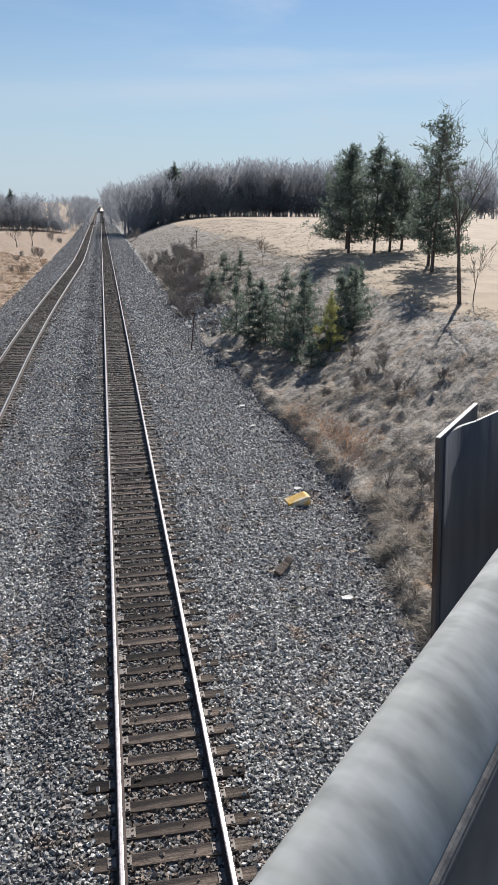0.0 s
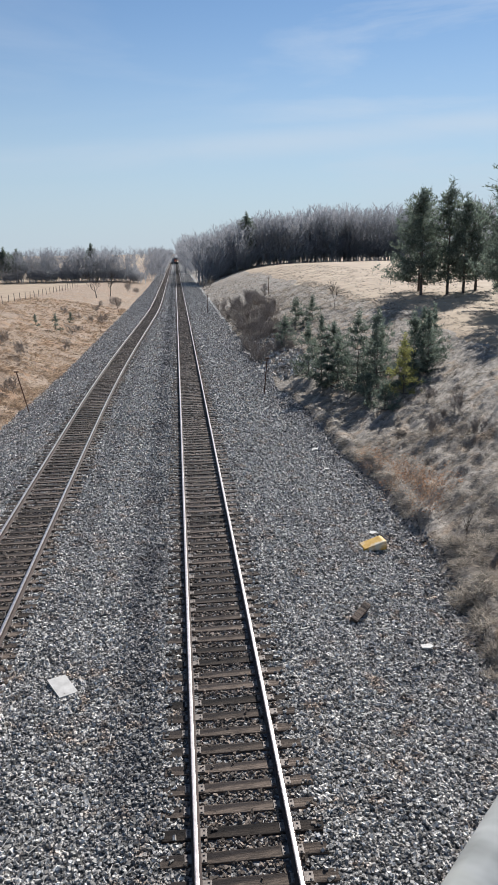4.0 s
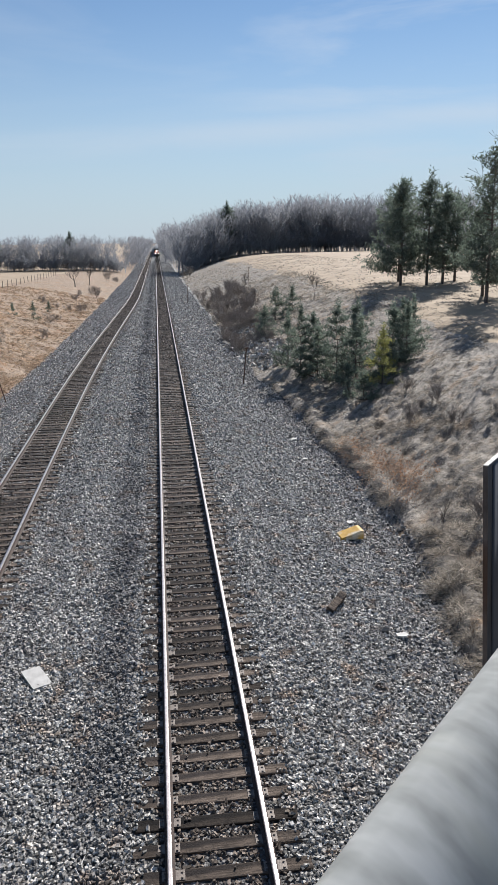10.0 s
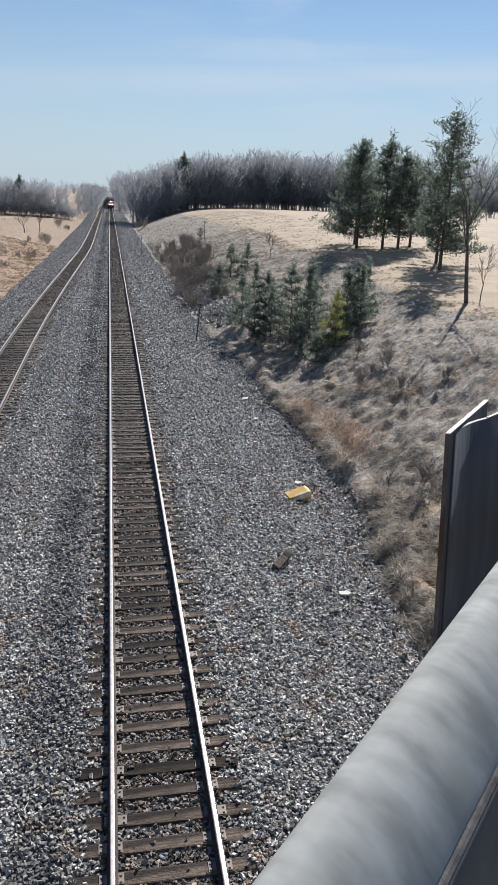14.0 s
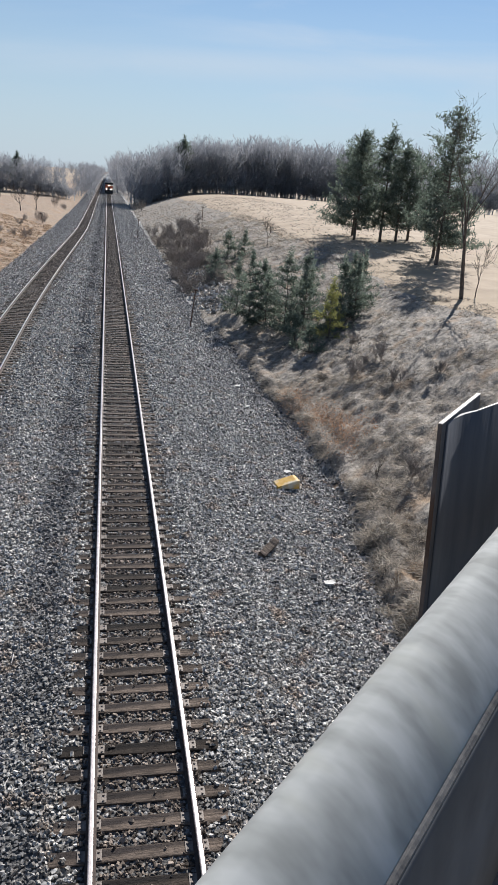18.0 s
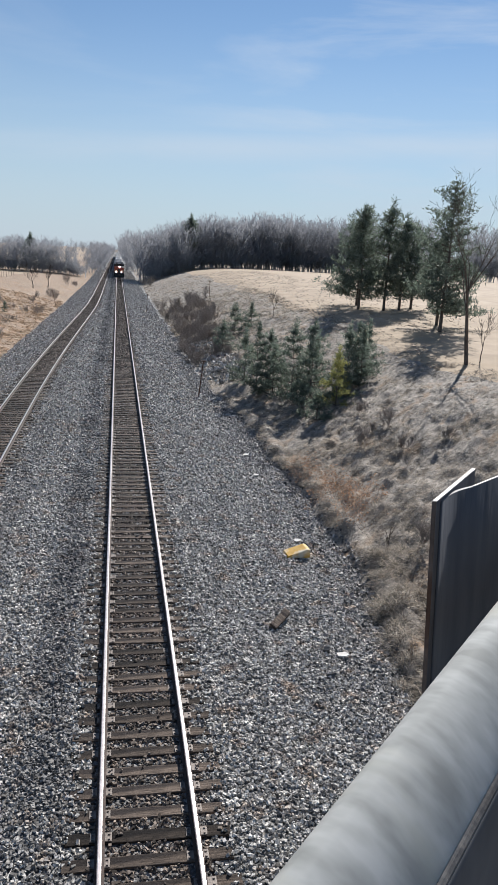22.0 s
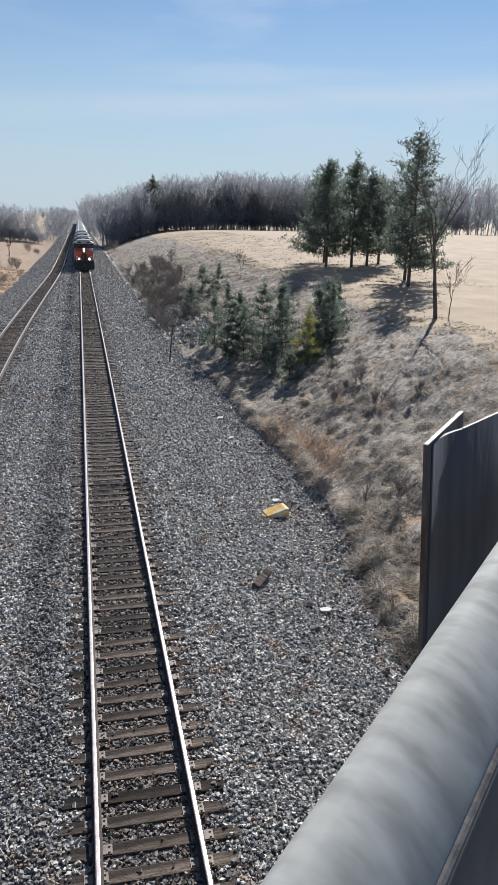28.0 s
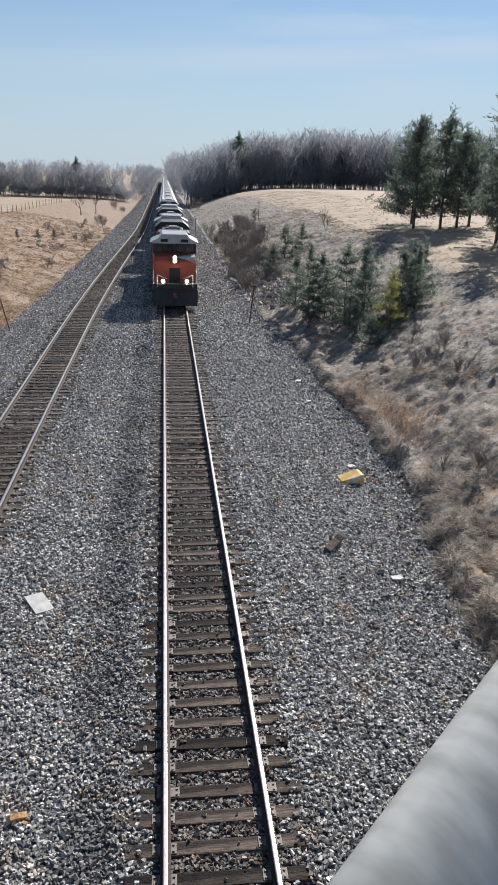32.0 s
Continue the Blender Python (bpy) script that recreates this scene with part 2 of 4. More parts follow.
M_FIELD = mat("mown_field", (0.31, 0.228, 0.148), (0.41, 0.31, 0.21), scale=0.3, rough=0.9, bump=0.3, bump_scale=9, dist=0.04, c3=(0.35, 0.26, 0.165), spot=0.52, world_co=True)
M_BLADE = mat("grass_blades", (0.28, 0.244, 0.202), (0.50, 0.445, 0.375), scale=0.8, rough=0.7, bump=0, island_v=0.6, world_co=True, thin=0.4)
M_TAN = mat("tan_grass", (0.22, 0.155, 0.105), (0.40, 0.30, 0.215), scale=3.0, rough=0.9, bump=1.0, bump_scale=9, dist=0.13, c3=(0.34, 0.215, 0.125), spot=0.53, world_co=True, combed=-50)
M_TAN_BLADE = mat("tan_grass_blades", (0.32, 0.225, 0.15), (0.52, 0.395, 0.28), scale=0.8, rough=0.7, bump=0, island_v=0.55, world_co=True, thin=0.4)
M_TIE = mat("weathered_tie", (0.048, 0.037, 0.030), (0.165, 0.128, 0.102), scale=6, rough=0.9, bump=0.9, bump_scale=40, random_v=0.65, stretch=(0.35, 3.4, 2.6), c3=(0.030, 0.024, 0.022), spot=0.52, spec=0.25)
M_RAILHEAD = mat("worn_rail_head", (0.42, 0.375, 0.36), (0.60, 0.55, 0.53), scale=8, rough=0.42, bump=0.05, metal=1.0)
M_RAILWEB = mat("rusty_rail", (0.030, 0.020, 0.017), (0.075, 0.046, 0.034), scale=20, rough=0.8, bump=0.2)
M_PLATE = mat("tie_plate_steel", (0.12, 0.098, 0.085), (0.23, 0.195, 0.17), scale=20, rough=0.6, bump=0.2, metal=0.2)
M_GALV = mat("galvanised_steel", (0.29, 0.295, 0.277), (0.49, 0.495, 0.472), scale=20, rough=0.7, bump=0.0, c3=(0.46, 0.455, 0.39), spot=0.55, stretch=(1.3, 0.55, 0.55), spec=0.2, fine=3)
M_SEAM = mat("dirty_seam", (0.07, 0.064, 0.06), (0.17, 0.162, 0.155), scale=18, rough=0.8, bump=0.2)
M_DARKSTEEL = mat("painted_rusty_steel", (0.058, 0.064, 0.078), (0.13, 0.138, 0.158), scale=8, rough=0.6, bump=0.15, c3=(0.045, 0.028, 0.03), spot=0.48, stretch=(0.9, 0.9, 0.12), spec=0.3)
M_FLANGE = mat("worn_flange_edge", (0.075, 0.064, 0.06), (0.15, 0.128, 0.118), scale=14, rough=0.7, bump=0.3, c3=(0.085, 0.05, 0.035), spot=0.55)
M_EDGE = mat("bare_steel_edge", (0.26, 0.235, 0.215), (0.50, 0.46, 0.43), scale=30, rough=0.6, bump=0.3, c3=(0.16, 0.11, 0.09), spot=0.58)
M_TIMBER = mat("grey_timber", (0.10, 0.082, 0.068), (0.23, 0.195, 0.165), scale=5, rough=0.85, bump=0.5, bump_scale=50, stretch=(0.3, 3, 3), random_v=0.25)
M_PINE = mat("pine_needles", (0.10, 0.13, 0.105), (0.18, 0.215, 0.17), scale=1.2, rough=0.6, bump=0, island_v=0.45, world_co=True, thin=0.62)
M_PINE_LIGHT = mat("yellow_green_needles", (0.22, 0.225, 0.075), (0.34, 0.33, 0.12), scale=1.2, rough=0.7, bump=0, island_v=0.35, world_co=True, thin=0.5)
M_BARK = mat("bark", (0.06, 0.048, 0.04), (0.15, 0.125, 0.105), scale=6, rough=0.9, bump=0.5, bump_scale=25, stretch=(2, 2, 0.4))
M_TWIG = mat("bare_twigs", (0.09, 0.078, 0.075), (0.17, 0.148, 0.14), scale=0.05, rough=0.9, bump=0, island_v=0.3, world_co=True)
# twigs lightened and blued: distance haze put into the base colour
M_HAZED_WOODS = mat("hazed_woods", (0.26, 0.268, 0.29), (0.36, 0.368, 0.39), scale=0.03, rough=0.95, bump=0, island_v=0.3, world_co=True, thin=0.5)
M_BRUSH = mat("brush_twigs", (0.27, 0.24, 0.22), (0.43, 0.385, 0.35), scale=0.6, rough=0.9, bump=0, island_v=0.3, world_co=True, thin=0.35)
M_RED = mat("orange_red_paint", (0.34, 0.065, 0.032), (0.42, 0.085, 0.042), scale=2, rough=0.45, bump=0.05)
M_BLACK = mat("black_paint", (0.012, 0.012, 0.014), (0.03, 0.03, 0.032), scale=3, rough=0.5, bump=0.08)
M_WHITE = mat("white_paint", (0.68, 0.68, 0.66), (0.80, 0.80, 0.78), scale=3, rough=0.45, bump=0.04)
M_GLASS = mat("dark_window", (0.01, 0.012, 0.014), (0.02, 0.022, 0.026), scale=1, rough=0.08, bump=0)
M_CARGREY = mat("grey_car_paint", (0.27, 0.27, 0.275), (0.40, 0.395, 0.39), scale=1.2, rough=0.6, bump=0.05, c3=(0.24, 0.19, 0.16), spot=0.6, random_v=0.18)
# pale base colour stands in for sky reflected off the cab roof
M_ROOF = mat("sky_pale_roof", (0.30, 0.30, 0.315), (0.44, 0.44, 0.45), scale=2, rough=0.4, bump=0.05)
# zinc darkened to stand for the shade on the rail's inner side
M_SHADED_ZINC = mat("shaded_zinc", (0.10, 0.103, 0.106), (0.155, 0.158, 0.162), scale=10, rough=0.8, bump=0.05, bump_scale=30, spec=0.2, stretch=(0.8, 1, 0.6))
M_YELLOW = mat("faded_yellow_paint", (0.50, 0.27, 0.02), (0.60, 0.36, 0.05), scale=7, rough=0.65, bump=0.1, c3=(0.62, 0.56, 0.44), spot=0.52)
M_BOARD = mat("pale_board", (0.40, 0.385, 0.36), (0.56, 0.54, 0.51), scale=4, rough=0.7, bump=0.1)
M_RUSTY = mat("rusty_iron", (0.08, 0.045, 0.03), (0.17, 0.095, 0.06), scale=8, rough=0.8, bump=0.3)
M_ROT = mat("rotten_wood", (0.30, 0.16, 0.07), (0.50, 0.31, 0.16), scale=20, rough=0.9, bump=0.5)
M_LEAF = mat("dead_leaves", (0.30, 0.165, 0.095), (0.50, 0.335, 0.225), scale=3, rough=0.8, bump=0, island_v=0.45, world_co=True, thin=0.4)
M_LAMP = glow("lamp_glow", (1.0, 0.84, 0.58), 60.0)

# ---- building helpers ----


def mesh_np(name, verts, faces, material, smooth=False):
    """A mesh from arrays of vertices and of equal-sided faces."""
    verts, faces = np.asarray(verts, np.float32), np.asarray(faces, np.int32)
    me = bpy.data.meshes.new(name)
    k = faces.shape[1]
    me.vertices.add(len(verts))
    me.vertices.foreach_set("co", verts.ravel())
    me.loops.add(faces.size)
    me.loops.foreach_set("vertex_index", faces.ravel())
    me.polygons.add(len(faces))
    me.polygons.foreach_set("loop_start", np.arange(0, faces.size, k, dtype=np.int32))
    me.polygons.foreach_set("loop_total", np.full(len(faces), k, np.int32))
    me.update(calc_edges=True)
    me.validate()
    me.materials.append(material)
    me.polygons.foreach_set("use_smooth", np.full(len(faces), bool(smooth)))
    return me


def thing(name, label, category, at=(0, 0, 0), group="", kind="", turn=0.0):
    ob = new(name)
    ob.empty_display_size = 0.2
    ob.matrix_basis = pose(*at, 0, 0, turn)
    return tagged(ob, label, category, group, kind)


def part(name, data, material, parent, label="", smooth=False, m=None):
    """Links a bmesh (or a finished mesh) as one mesh object under a thing or a part."""
    if isinstance(data, bmesh.types.BMesh):
        me = bpy.data.meshes.new(name)
        data.normal_update()
        data.to_mesh(me)
        data.free()
        me.materials.append(material)
        if smooth:
            me.polygons.foreach_set("use_smooth", [True] * len(me.polygons))
    else:
        me = data
    ob = new(name, me)
    ob.parent = parent
    if m is not None:
        ob.matrix_basis = m
    if label:
        ob["label"] = label
    return ob


def box(x0, x1, y0, y1, z0, z1, bevel=0.0, bm=None):
    bm = bm or bmesh.new()
    r = bmesh.ops.create_cube(bm, size=1.0, matrix=Matrix.Translation(((x0 + x1) / 2, (y0 + y1) / 2, (z0 + z1) / 2)) @ Matrix.Diagonal((x1 - x0, y1 - y0, z1 - z0, 1)))
    if bevel:
        edges = list({e for v in r["verts"] for e in v.link_edges})
        bmesh.ops.bevel(bm, geom=edges, offset=bevel, segments=2, affect="EDGES", profile=0.6)
    return bm


def cyl(r, depth, m=None, seg=16, r2=None, bm=None):
    bm = bm or bmesh.new()
    bmesh.ops.create_cone(bm, cap_ends=True, segments=seg, radius1=r, radius2=r if r2 is None else r2, depth=depth, matrix=m or Matrix())
    return bm


def prism(profile, length, axis="y", bm=None, start=0.0):
    """Extrudes a closed profile of (a, z) along y (a is x) or along x (a is y)."""
    bm = bm or bmesh.new()
    put = (lambda a, z, s: (a, s, z)) if axis == "y" else (lambda a, z, s: (s, a, z))
    v0 = [bm.verts.new(put(a, z, start)) for a, z in profile]
    v1 = [bm.verts.new(put(a, z, start + length)) for a, z in profile]
    n = len(profile)
    bm.faces.new(v0)
    bm.faces.new(v1[::-1])
    for i in range(n):
        bm.faces.new((v0[i], v1[i], v1[(i + 1) % n], v0[(i + 1) % n]))
    bmesh.ops.recalc_face_normals(bm, faces=bm.faces)
    return bm


def sticks(a, b, ra, rb, sides=3):
    """Tapered thin prisms from the points a to b, as arrays of vertices and quads."""
    a, b = np.asarray(a, float), np.asarray(b, float)
    ra, rb = np.broadcast_to(ra, len(a)), np.broadcast_to(rb, len(a))
    d = b - a
    d /= np.maximum(np.linalg.norm(d, axis=1, keepdims=True), 1e-6)
    ref = np.where(np.abs(d[:, 2:3]) > 0.9, np.array([[1.0, 0, 0]]), np.array([[0, 0, 1.0]]))
    u = np.cross(d, ref)
    u /= np.linalg.norm(u, axis=1, keepdims=True)
    w = np.cross(d, u)
    ang = np.arange(sides) * 2 * math.pi / sides
    ring = u[:, None, :] * np.cos(ang)[None, :, None] + w[:, None, :] * np.sin(ang)[None, :, None]
    v = np.concatenate([a[:, None] + ring * ra[:, None, None], b[:, None] + ring * rb[:, None, None]], axis=1).reshape(-1, 3)
    i = np.arange(sides)
    q = np.stack([i, (i + 1) % sides, sides + (i + 1) % sides, sides + i], 1)
    return v, (q[None] + (np.arange(len(a)) * 2 * sides)[:, None, None]).reshape(-1, 4)


def sprays(a, b, ra, rb, seed):
    """Flat tapered sprays of fine twigs from the points a to b, each turned its own way, as vertices and quads."""
    a, b = np.asarray(a, float), np.asarray(b, float)
    d = b - a
    u = np.cross(d, np.random.default_rng(seed).normal(size=a.shape))
    u /= np.maximum(np.linalg.norm(u, axis=1, keepdims=True), 1e-9)
    ra, rb = np.broadcast_to(ra, len(a))[:, None], np.broadcast_to(rb, len(a))[:, None]
    v = np.stack([a - u * ra, a + u * ra, b + u * rb, b - u * rb], 1).reshape(-1, 3)
    return v, np.arange(len(v)).reshape(-1, 4)


def merge(pieces):
    vs, fs, k = [], [], 0
    for v, f in pieces:
        vs.append(v)
        fs.append(f + k)
        k += len(v)
    return np.concatenate(vs), np.concatenate(fs)


# ---- the lie of the land ----


def lerp(y, ys, vs):
    return np.interp(y, ys, vs)


def lattice(x, y, size, seed):
    """Smooth value noise between 0 and 1 on a square lattice."""
    gx, gy = np.asarray(x, float) / size + 37.7 * seed, np.asarray(y, float) / size - 11.3 * seed
    ix, iy = np.floor(gx), np.floor(gy)
    fx, fy = gx - ix, gy - iy
    fx, fy = fx * fx * (3 - 2 * fx), fy * fy * (3 - 2 * fy)

    def h(a, c):
        s = np.sin(a * 127.1 + c * 311.7 + seed * 74.7) * 43758.5453
        return s - np.floor(s)
    return (h(ix, iy) * (1 - fx) + h(ix + 1, iy) * fx) * (1 - fy) + (h(ix, iy + 1) * (1 - fx) + h(ix + 1, iy + 1) * fx) * fy


def toe_right(y):
    return 0.7 * (lattice(y, 0 * y, 1.9, 14) - 0.5) + lerp(y, [0, 14, 20, 26, 39, 51, 65, 100, 200, 400], [6.1, 6.3, 7.0, 7.3, 7.1, 6.1, 5.5, 5.6, 5.0, 4.6])


def toe_left(y):
    return lerp(y, [0, 30, 47, 56, 72, 108, 186, 400], [-11.2, -11.2, -11.0, -10.3, -10.0, -10.0, -8.6, -7.6])


def soft(u):
    u = np.maximum(u, 0)
    return u / (1 + u ** 4) ** 0.25


def bumps(x, y):
    """Hummocks of matted grass, drawn out down the slope."""
    u, v = 0.64 * x + 0.77 * y, -0.77 * x + 0.64 * y
    return 0.20 * (lattice(x, y, 3.1, 1) - 0.5) + 0.09 * (lattice(u * 0.4, v, 0.42, 2) - 0.5) + 0.17 * (lattice(u * 0.36, v, 0.25, 3) - 0.5)


def ground_z(x, y):
    """The height of the bare ground: a cutting with a low bank on either side, and fields above."""
    x, y = np.asarray(x, float), np.asarray(y, float)
    xr, xl = toe_right(y), toe_left(y)
    hr = lerp(y, [-60, 0, 45, 60, 75, 110, 150, 200, 330, 700], [4.0, 3.4, 2.8, 3.3, 3.9, 4.7, 5.3, 5.2, 3.5, 2.0])
    wr = lerp(y, [0, 50, 75, 110, 150, 400], [14, 14, 15, 17, 19, 21])
    hl = lerp(y, [-60, 0, 70, 128, 220, 300, 500], [5.0, 4.6, 4.0, 2.1, 0.4, 0.0, 0.0])
    wl = lerp(y, [0, 60, 120, 260], [16, 16, 15, 12])
    ur, ul = (x - xr) / wr, (xl - x) / wl
    edge = np.maximum(ur, ul)
    rough = np.clip(edge * 6, 0, 1) * np.clip(1.35 - edge, 0.12, 1) * np.clip(1.6 - np.abs(y) / 130, 0.2, 1)
    lip = (0.2 + 0.45 * lattice(x, y, 0.8, 15)) * np.exp(-((ur - 0.03) / 0.035) ** 2) * np.clip((60 - y) / 25, 0, 1) + 0.2 * np.exp(-((ul - 0.03) / 0.03) ** 2)
    return -0.95 + (hr + 0.95) * soft(ur) * (ur > 0) + (hl + 0.95) * soft(ul) * (ul > 0) + bumps(x, y) * rough * 2.0 + lip * (edge > -0.05)


def bed_z(x, y):
    """The height of the stone bed: flat under the tracks, with shoulders that fall to the ditches."""
    x, y = np.asarray(x, float), np.asarray(y, float)
    xc = left_x(y)
    right = -0.225 - 0.08 * np.clip(x - 1.5, 0, 3.0) - 0.15 * np.clip(x - 4.5, 0, 6)
    left = -0.23 - 0.20 * np.clip(xc - 1.7 - x, 0, 8)
    mid = -0.225 - 0.05 * np.sin(np.clip((x + 1.4) / (xc + 2.8), 0, 1) * math.pi)
    z = np.where(x > 0, right, np.where(x < xc, left, mid))
    flat = np.minimum(np.abs(x), np.abs(x - xc)) < 1.6
    return z + np.where(flat, 0.004, 0.05) * (lattice(x, y, 0.9, 5) - 0.6) + np.where(flat, 0.0, 0.06) * (lattice(x, y, 2.6, 6) - 0.5)


def left_x(y):
    """The middle of the second track, which draws away from the first near the bridge."""
    s = np.clip((135 - np.asarray(y, float)) / 95, 0, 1)
    return -4.25 - 1.78 * (3 * s * s - 2 * s ** 3)


def sheet(name, xs, ys, fn, material):
    gx, gy = np.meshgrid(xs, ys)
    v = np.stack([gx, gy, fn(gx, gy)], -1).reshape(-1, 3)
    nx, ny = len(xs), len(ys)
    i = (np.arange(ny - 1)[:, None] * nx + np.arange(nx - 1)[None]).ravel()
    return mesh_np(name, v, np.stack([i, i + 1, i + nx + 1, i + nx], 1), material, smooth=True)


xs = np.unique(np.concatenate([np.linspace(-2600, -200, 13), np.linspace(-200, -60, 15), np.linspace(-60, -9, 75), np.linspace(-9, 6, 16), np.linspace(5, 22, 150), np.linspace(22, 40, 60), np.linspace(40, 120, 33), np.linspace(120, 2600, 14)]))
ys = np.unique(np.concatenate([np.linspace(-300, 0, 13), np.linspace(0, 8, 8), np.linspace(8, 50, 270), np.linspace(50, 80, 110), np.linspace(80, 300, 110), np.linspace(300, 800, 40), np.linspace(800, 3500, 12)]))
land = sheet("ground", xs, ys, ground_z, M_GRASS)
land.materials.append(M_FIELD)
land.materials.append(M_TAN)
mid = np.zeros(len(land.polygons) * 3, np.float32)
land.polygons.foreach_get("center", mid)
mid = mid.reshape(-1, 3)
above = np.where(mid[:, 0] > 0, (mid[:, 0] - toe_right(mid[:, 1])) / 14, (toe_left(mid[:, 1]) - mid[:, 0]) / 17)
field = above + 0.25 * lattice(mid[:, 0], mid[:, 1], 5.0, 17) > 1.15
land.polygons.foreach_set("material_index", np.where(field, 1, np.where(mid[:, 0] < 0, 2, 0)).astype(np.int32))
tagged(new("ground", land), "dry winter grass on cutting banks and fields", "ground", kind="structure")
bx = np.linspace(-13.0, 8.6, 140)
by = np.unique(np.concatenate([np.linspace(-60, 5, 20), np.linspace(5, 60, 260), np.linspace(60, 300, 120), np.linspace(300, 1500, 40)]))
tagged(new("ballast_bed", sheet("ballast_bed", bx, by, lambda x, y: np.maximum(bed_z(x, y), -1.25), M_BALLAST)), "grey crushed-stone ballast under two railway tracks", "ballast", kind="structure")

# ---- the tracks ----
GAUGE = 0.7525       # from the middle of the track to the middle of a rail head
RAIL_FOOT = [(-0.076, -0.185), (0.076, -0.185), (0.076, -0.172), (0.012, -0.155), (0.009, -0.048), (-0.009, -0.048), (-0.012, -0.155), (-0.076, -0.172)]
RAIL_HEAD = [(-0.036, -0.048), (0.036, -0.048), (0.037, -0.012), (0.030, -0.002), (0.018, 0.0), (-0.018, 0.0), (-0.030, -0.002), (-0.037, -0.012)]


def swept(profile, offset, ys, centre, material, name):
    """A rail profile swept along a track's middle line."""
    ys = np.asarray(ys, float)
    xc = centre(ys)
    slope = np.gradient(xc, ys)
    p = np.array(profile)
    n = len(p)
    a = p[None, :, 0] + offset
    v = np.stack([xc[:, None] + a, ys[:, None] - slope[:, None] * a, np.broadcast_to(p[None, :, 1], a.shape if len(a) == len(ys) else (len(ys), n))], -1).reshape(-1, 3)
    i = np.arange(n)
    q = np.stack([i, (i + 1) % n, n + (i + 1) % n, n + i], 1)
    f = (q[None] + (np.arange(len(ys) - 1) * n)[:, None, None]).reshape(-1, 4)
    return mesh_np(name, v, f, material)


def tie_mesh(seed):
    rnd = random.Random(seed)
    bm = box(-1.30, 1.30, -0.115, 0.115, -0.36, -0.187, bevel=0.012)
    for v in bm.verts:
        v.co.z += rnd.uniform(-0.006, 0.003) if v.co.z > -0.25 else 0
        v.co.x += rnd.uniform(-0.012, 0.012) if abs(v.co.x) > 1 else 0
    me = bpy.data.meshes.new("tie")
    bm.to_mesh(me)
    bm.free()
    me.materials.append(M_TIE)
    return me


def plate_mesh():
    bm = box(-0.17, 0.17, -0.09, 0.09, -0.190, -0.176, bevel=0.004)
    for x in (-0.13, 0.13):
        for y in (-0.05, 0.05):
            box(x - 0.014, x + 0.014, y - 0.014, y + 0.014, -0.178, -0.160, bm=bm)
    me = bpy.data.meshes.new("tie_plate")
    bm.to_mesh(me)
    bm.free()
    me.materials.append(M_PLATE)
    return me


TIE_SPOTS = []        # where the near ties lie: x, y
TIES = [tie_mesh(i) for i in range(6)]
PLATE = plate_mesh()


def track(label, centre, ys, first, seed, lift):
    """One railway track: two rails, each with its shining head, on ties with plates."""
    root = thing("railway_track", label, "railway track", group="railway tracks")
    for side in (-1, 1):
        rail = part("rail", swept(RAIL_FOOT, side * GAUGE, ys, centre, M_RAILWEB, "rail"), None, root, "rust-brown steel rail")
        part("rail_head", swept(RAIL_HEAD, side * GAUGE, ys, centre, M_RAILHEAD, "rail_head"), None, rail, "polished running surface")
    rnd = random.Random(seed)
    far = []
    for k in range(1300):
        y = first + 0.5 * k + rnd.uniform(-0.02, 0.02)
        x, turn = float(centre(y)), rnd.uniform(-1.2, 1.2)
        turn -= math.degrees(math.atan(float(centre(y + 1)) - float(centre(y))))
        if k < 120:
            TIE_SPOTS.append((x, y))
        if k < 290:
            tie = part("tie", TIES[rnd.randrange(6)], None, root, m=pose(x + rnd.uniform(-0.05, 0.05), y, rnd.uniform(-0.012, 0.004) + lift, 0, 0, turn))
            if k < 70:
                for side in (-1, 1):
                    part("tie_plate", PLATE, None, tie, m=pose(side * GAUGE, 0, 0))
        else:
            far.append((x, y))
    p = np.array(far)
    corner = np.array([[-1.3, -0.115, -0.36], [1.3, -0.115, -0.36], [1.3, 0.115, -0.36], [-1.3, 0.115, -0.36], [-1.3, -0.115, -0.19], [1.3, -0.115, -0.19], [1.3, 0.115, -0.19], [-1.3, 0.115, -0.19]])
    quads = np.array([[0, 1, 5, 4], [1, 2, 6, 5], [2, 3, 7, 6], [3, 0, 4, 7], [4, 5, 6, 7]])
    v = (corner[None] + np.concatenate([p, np.full((len(p), 1), lift)], 1)[:, None]).reshape(-1, 3)
    f = (quads[None] + (np.arange(len(p)) * 8)[:, None, None]).reshape(-1, 4)
    far_ties = part("ties_beyond", mesh_np("ties_beyond", v, f, M_TIE), None, root)
    tagged(far_ties, "distant row of timber ties", kind="stuff")
    return root


track_ys = np.unique(np.concatenate([np.linspace(-30, 120, 76), np.linspace(120, 1400, 60)]))
track("straight railway track with shining rails on weathered timber ties", lambda y: np.zeros_like(np.asarray(y, float)), track_ys, 2.47, 5, 0.0)
track("second railway track curving away beside the first", left_x, track_ys, 2.3, 6, 0.0)

# ---- the train ----


def wheelset(parent, y, r=0.5):
    for s in (-1, 1):
        bm = cyl(r, 0.13, pose(s * GAUGE, y, r, 0, 90, 0), seg=20)
        cyl(r + 0.025, 0.03, pose(s * (GAUGE - 0.065), y, r + 0.0, 0, 90, 0), seg=20, bm=bm)
        part("wheel", bm, M_RUSTY, parent)


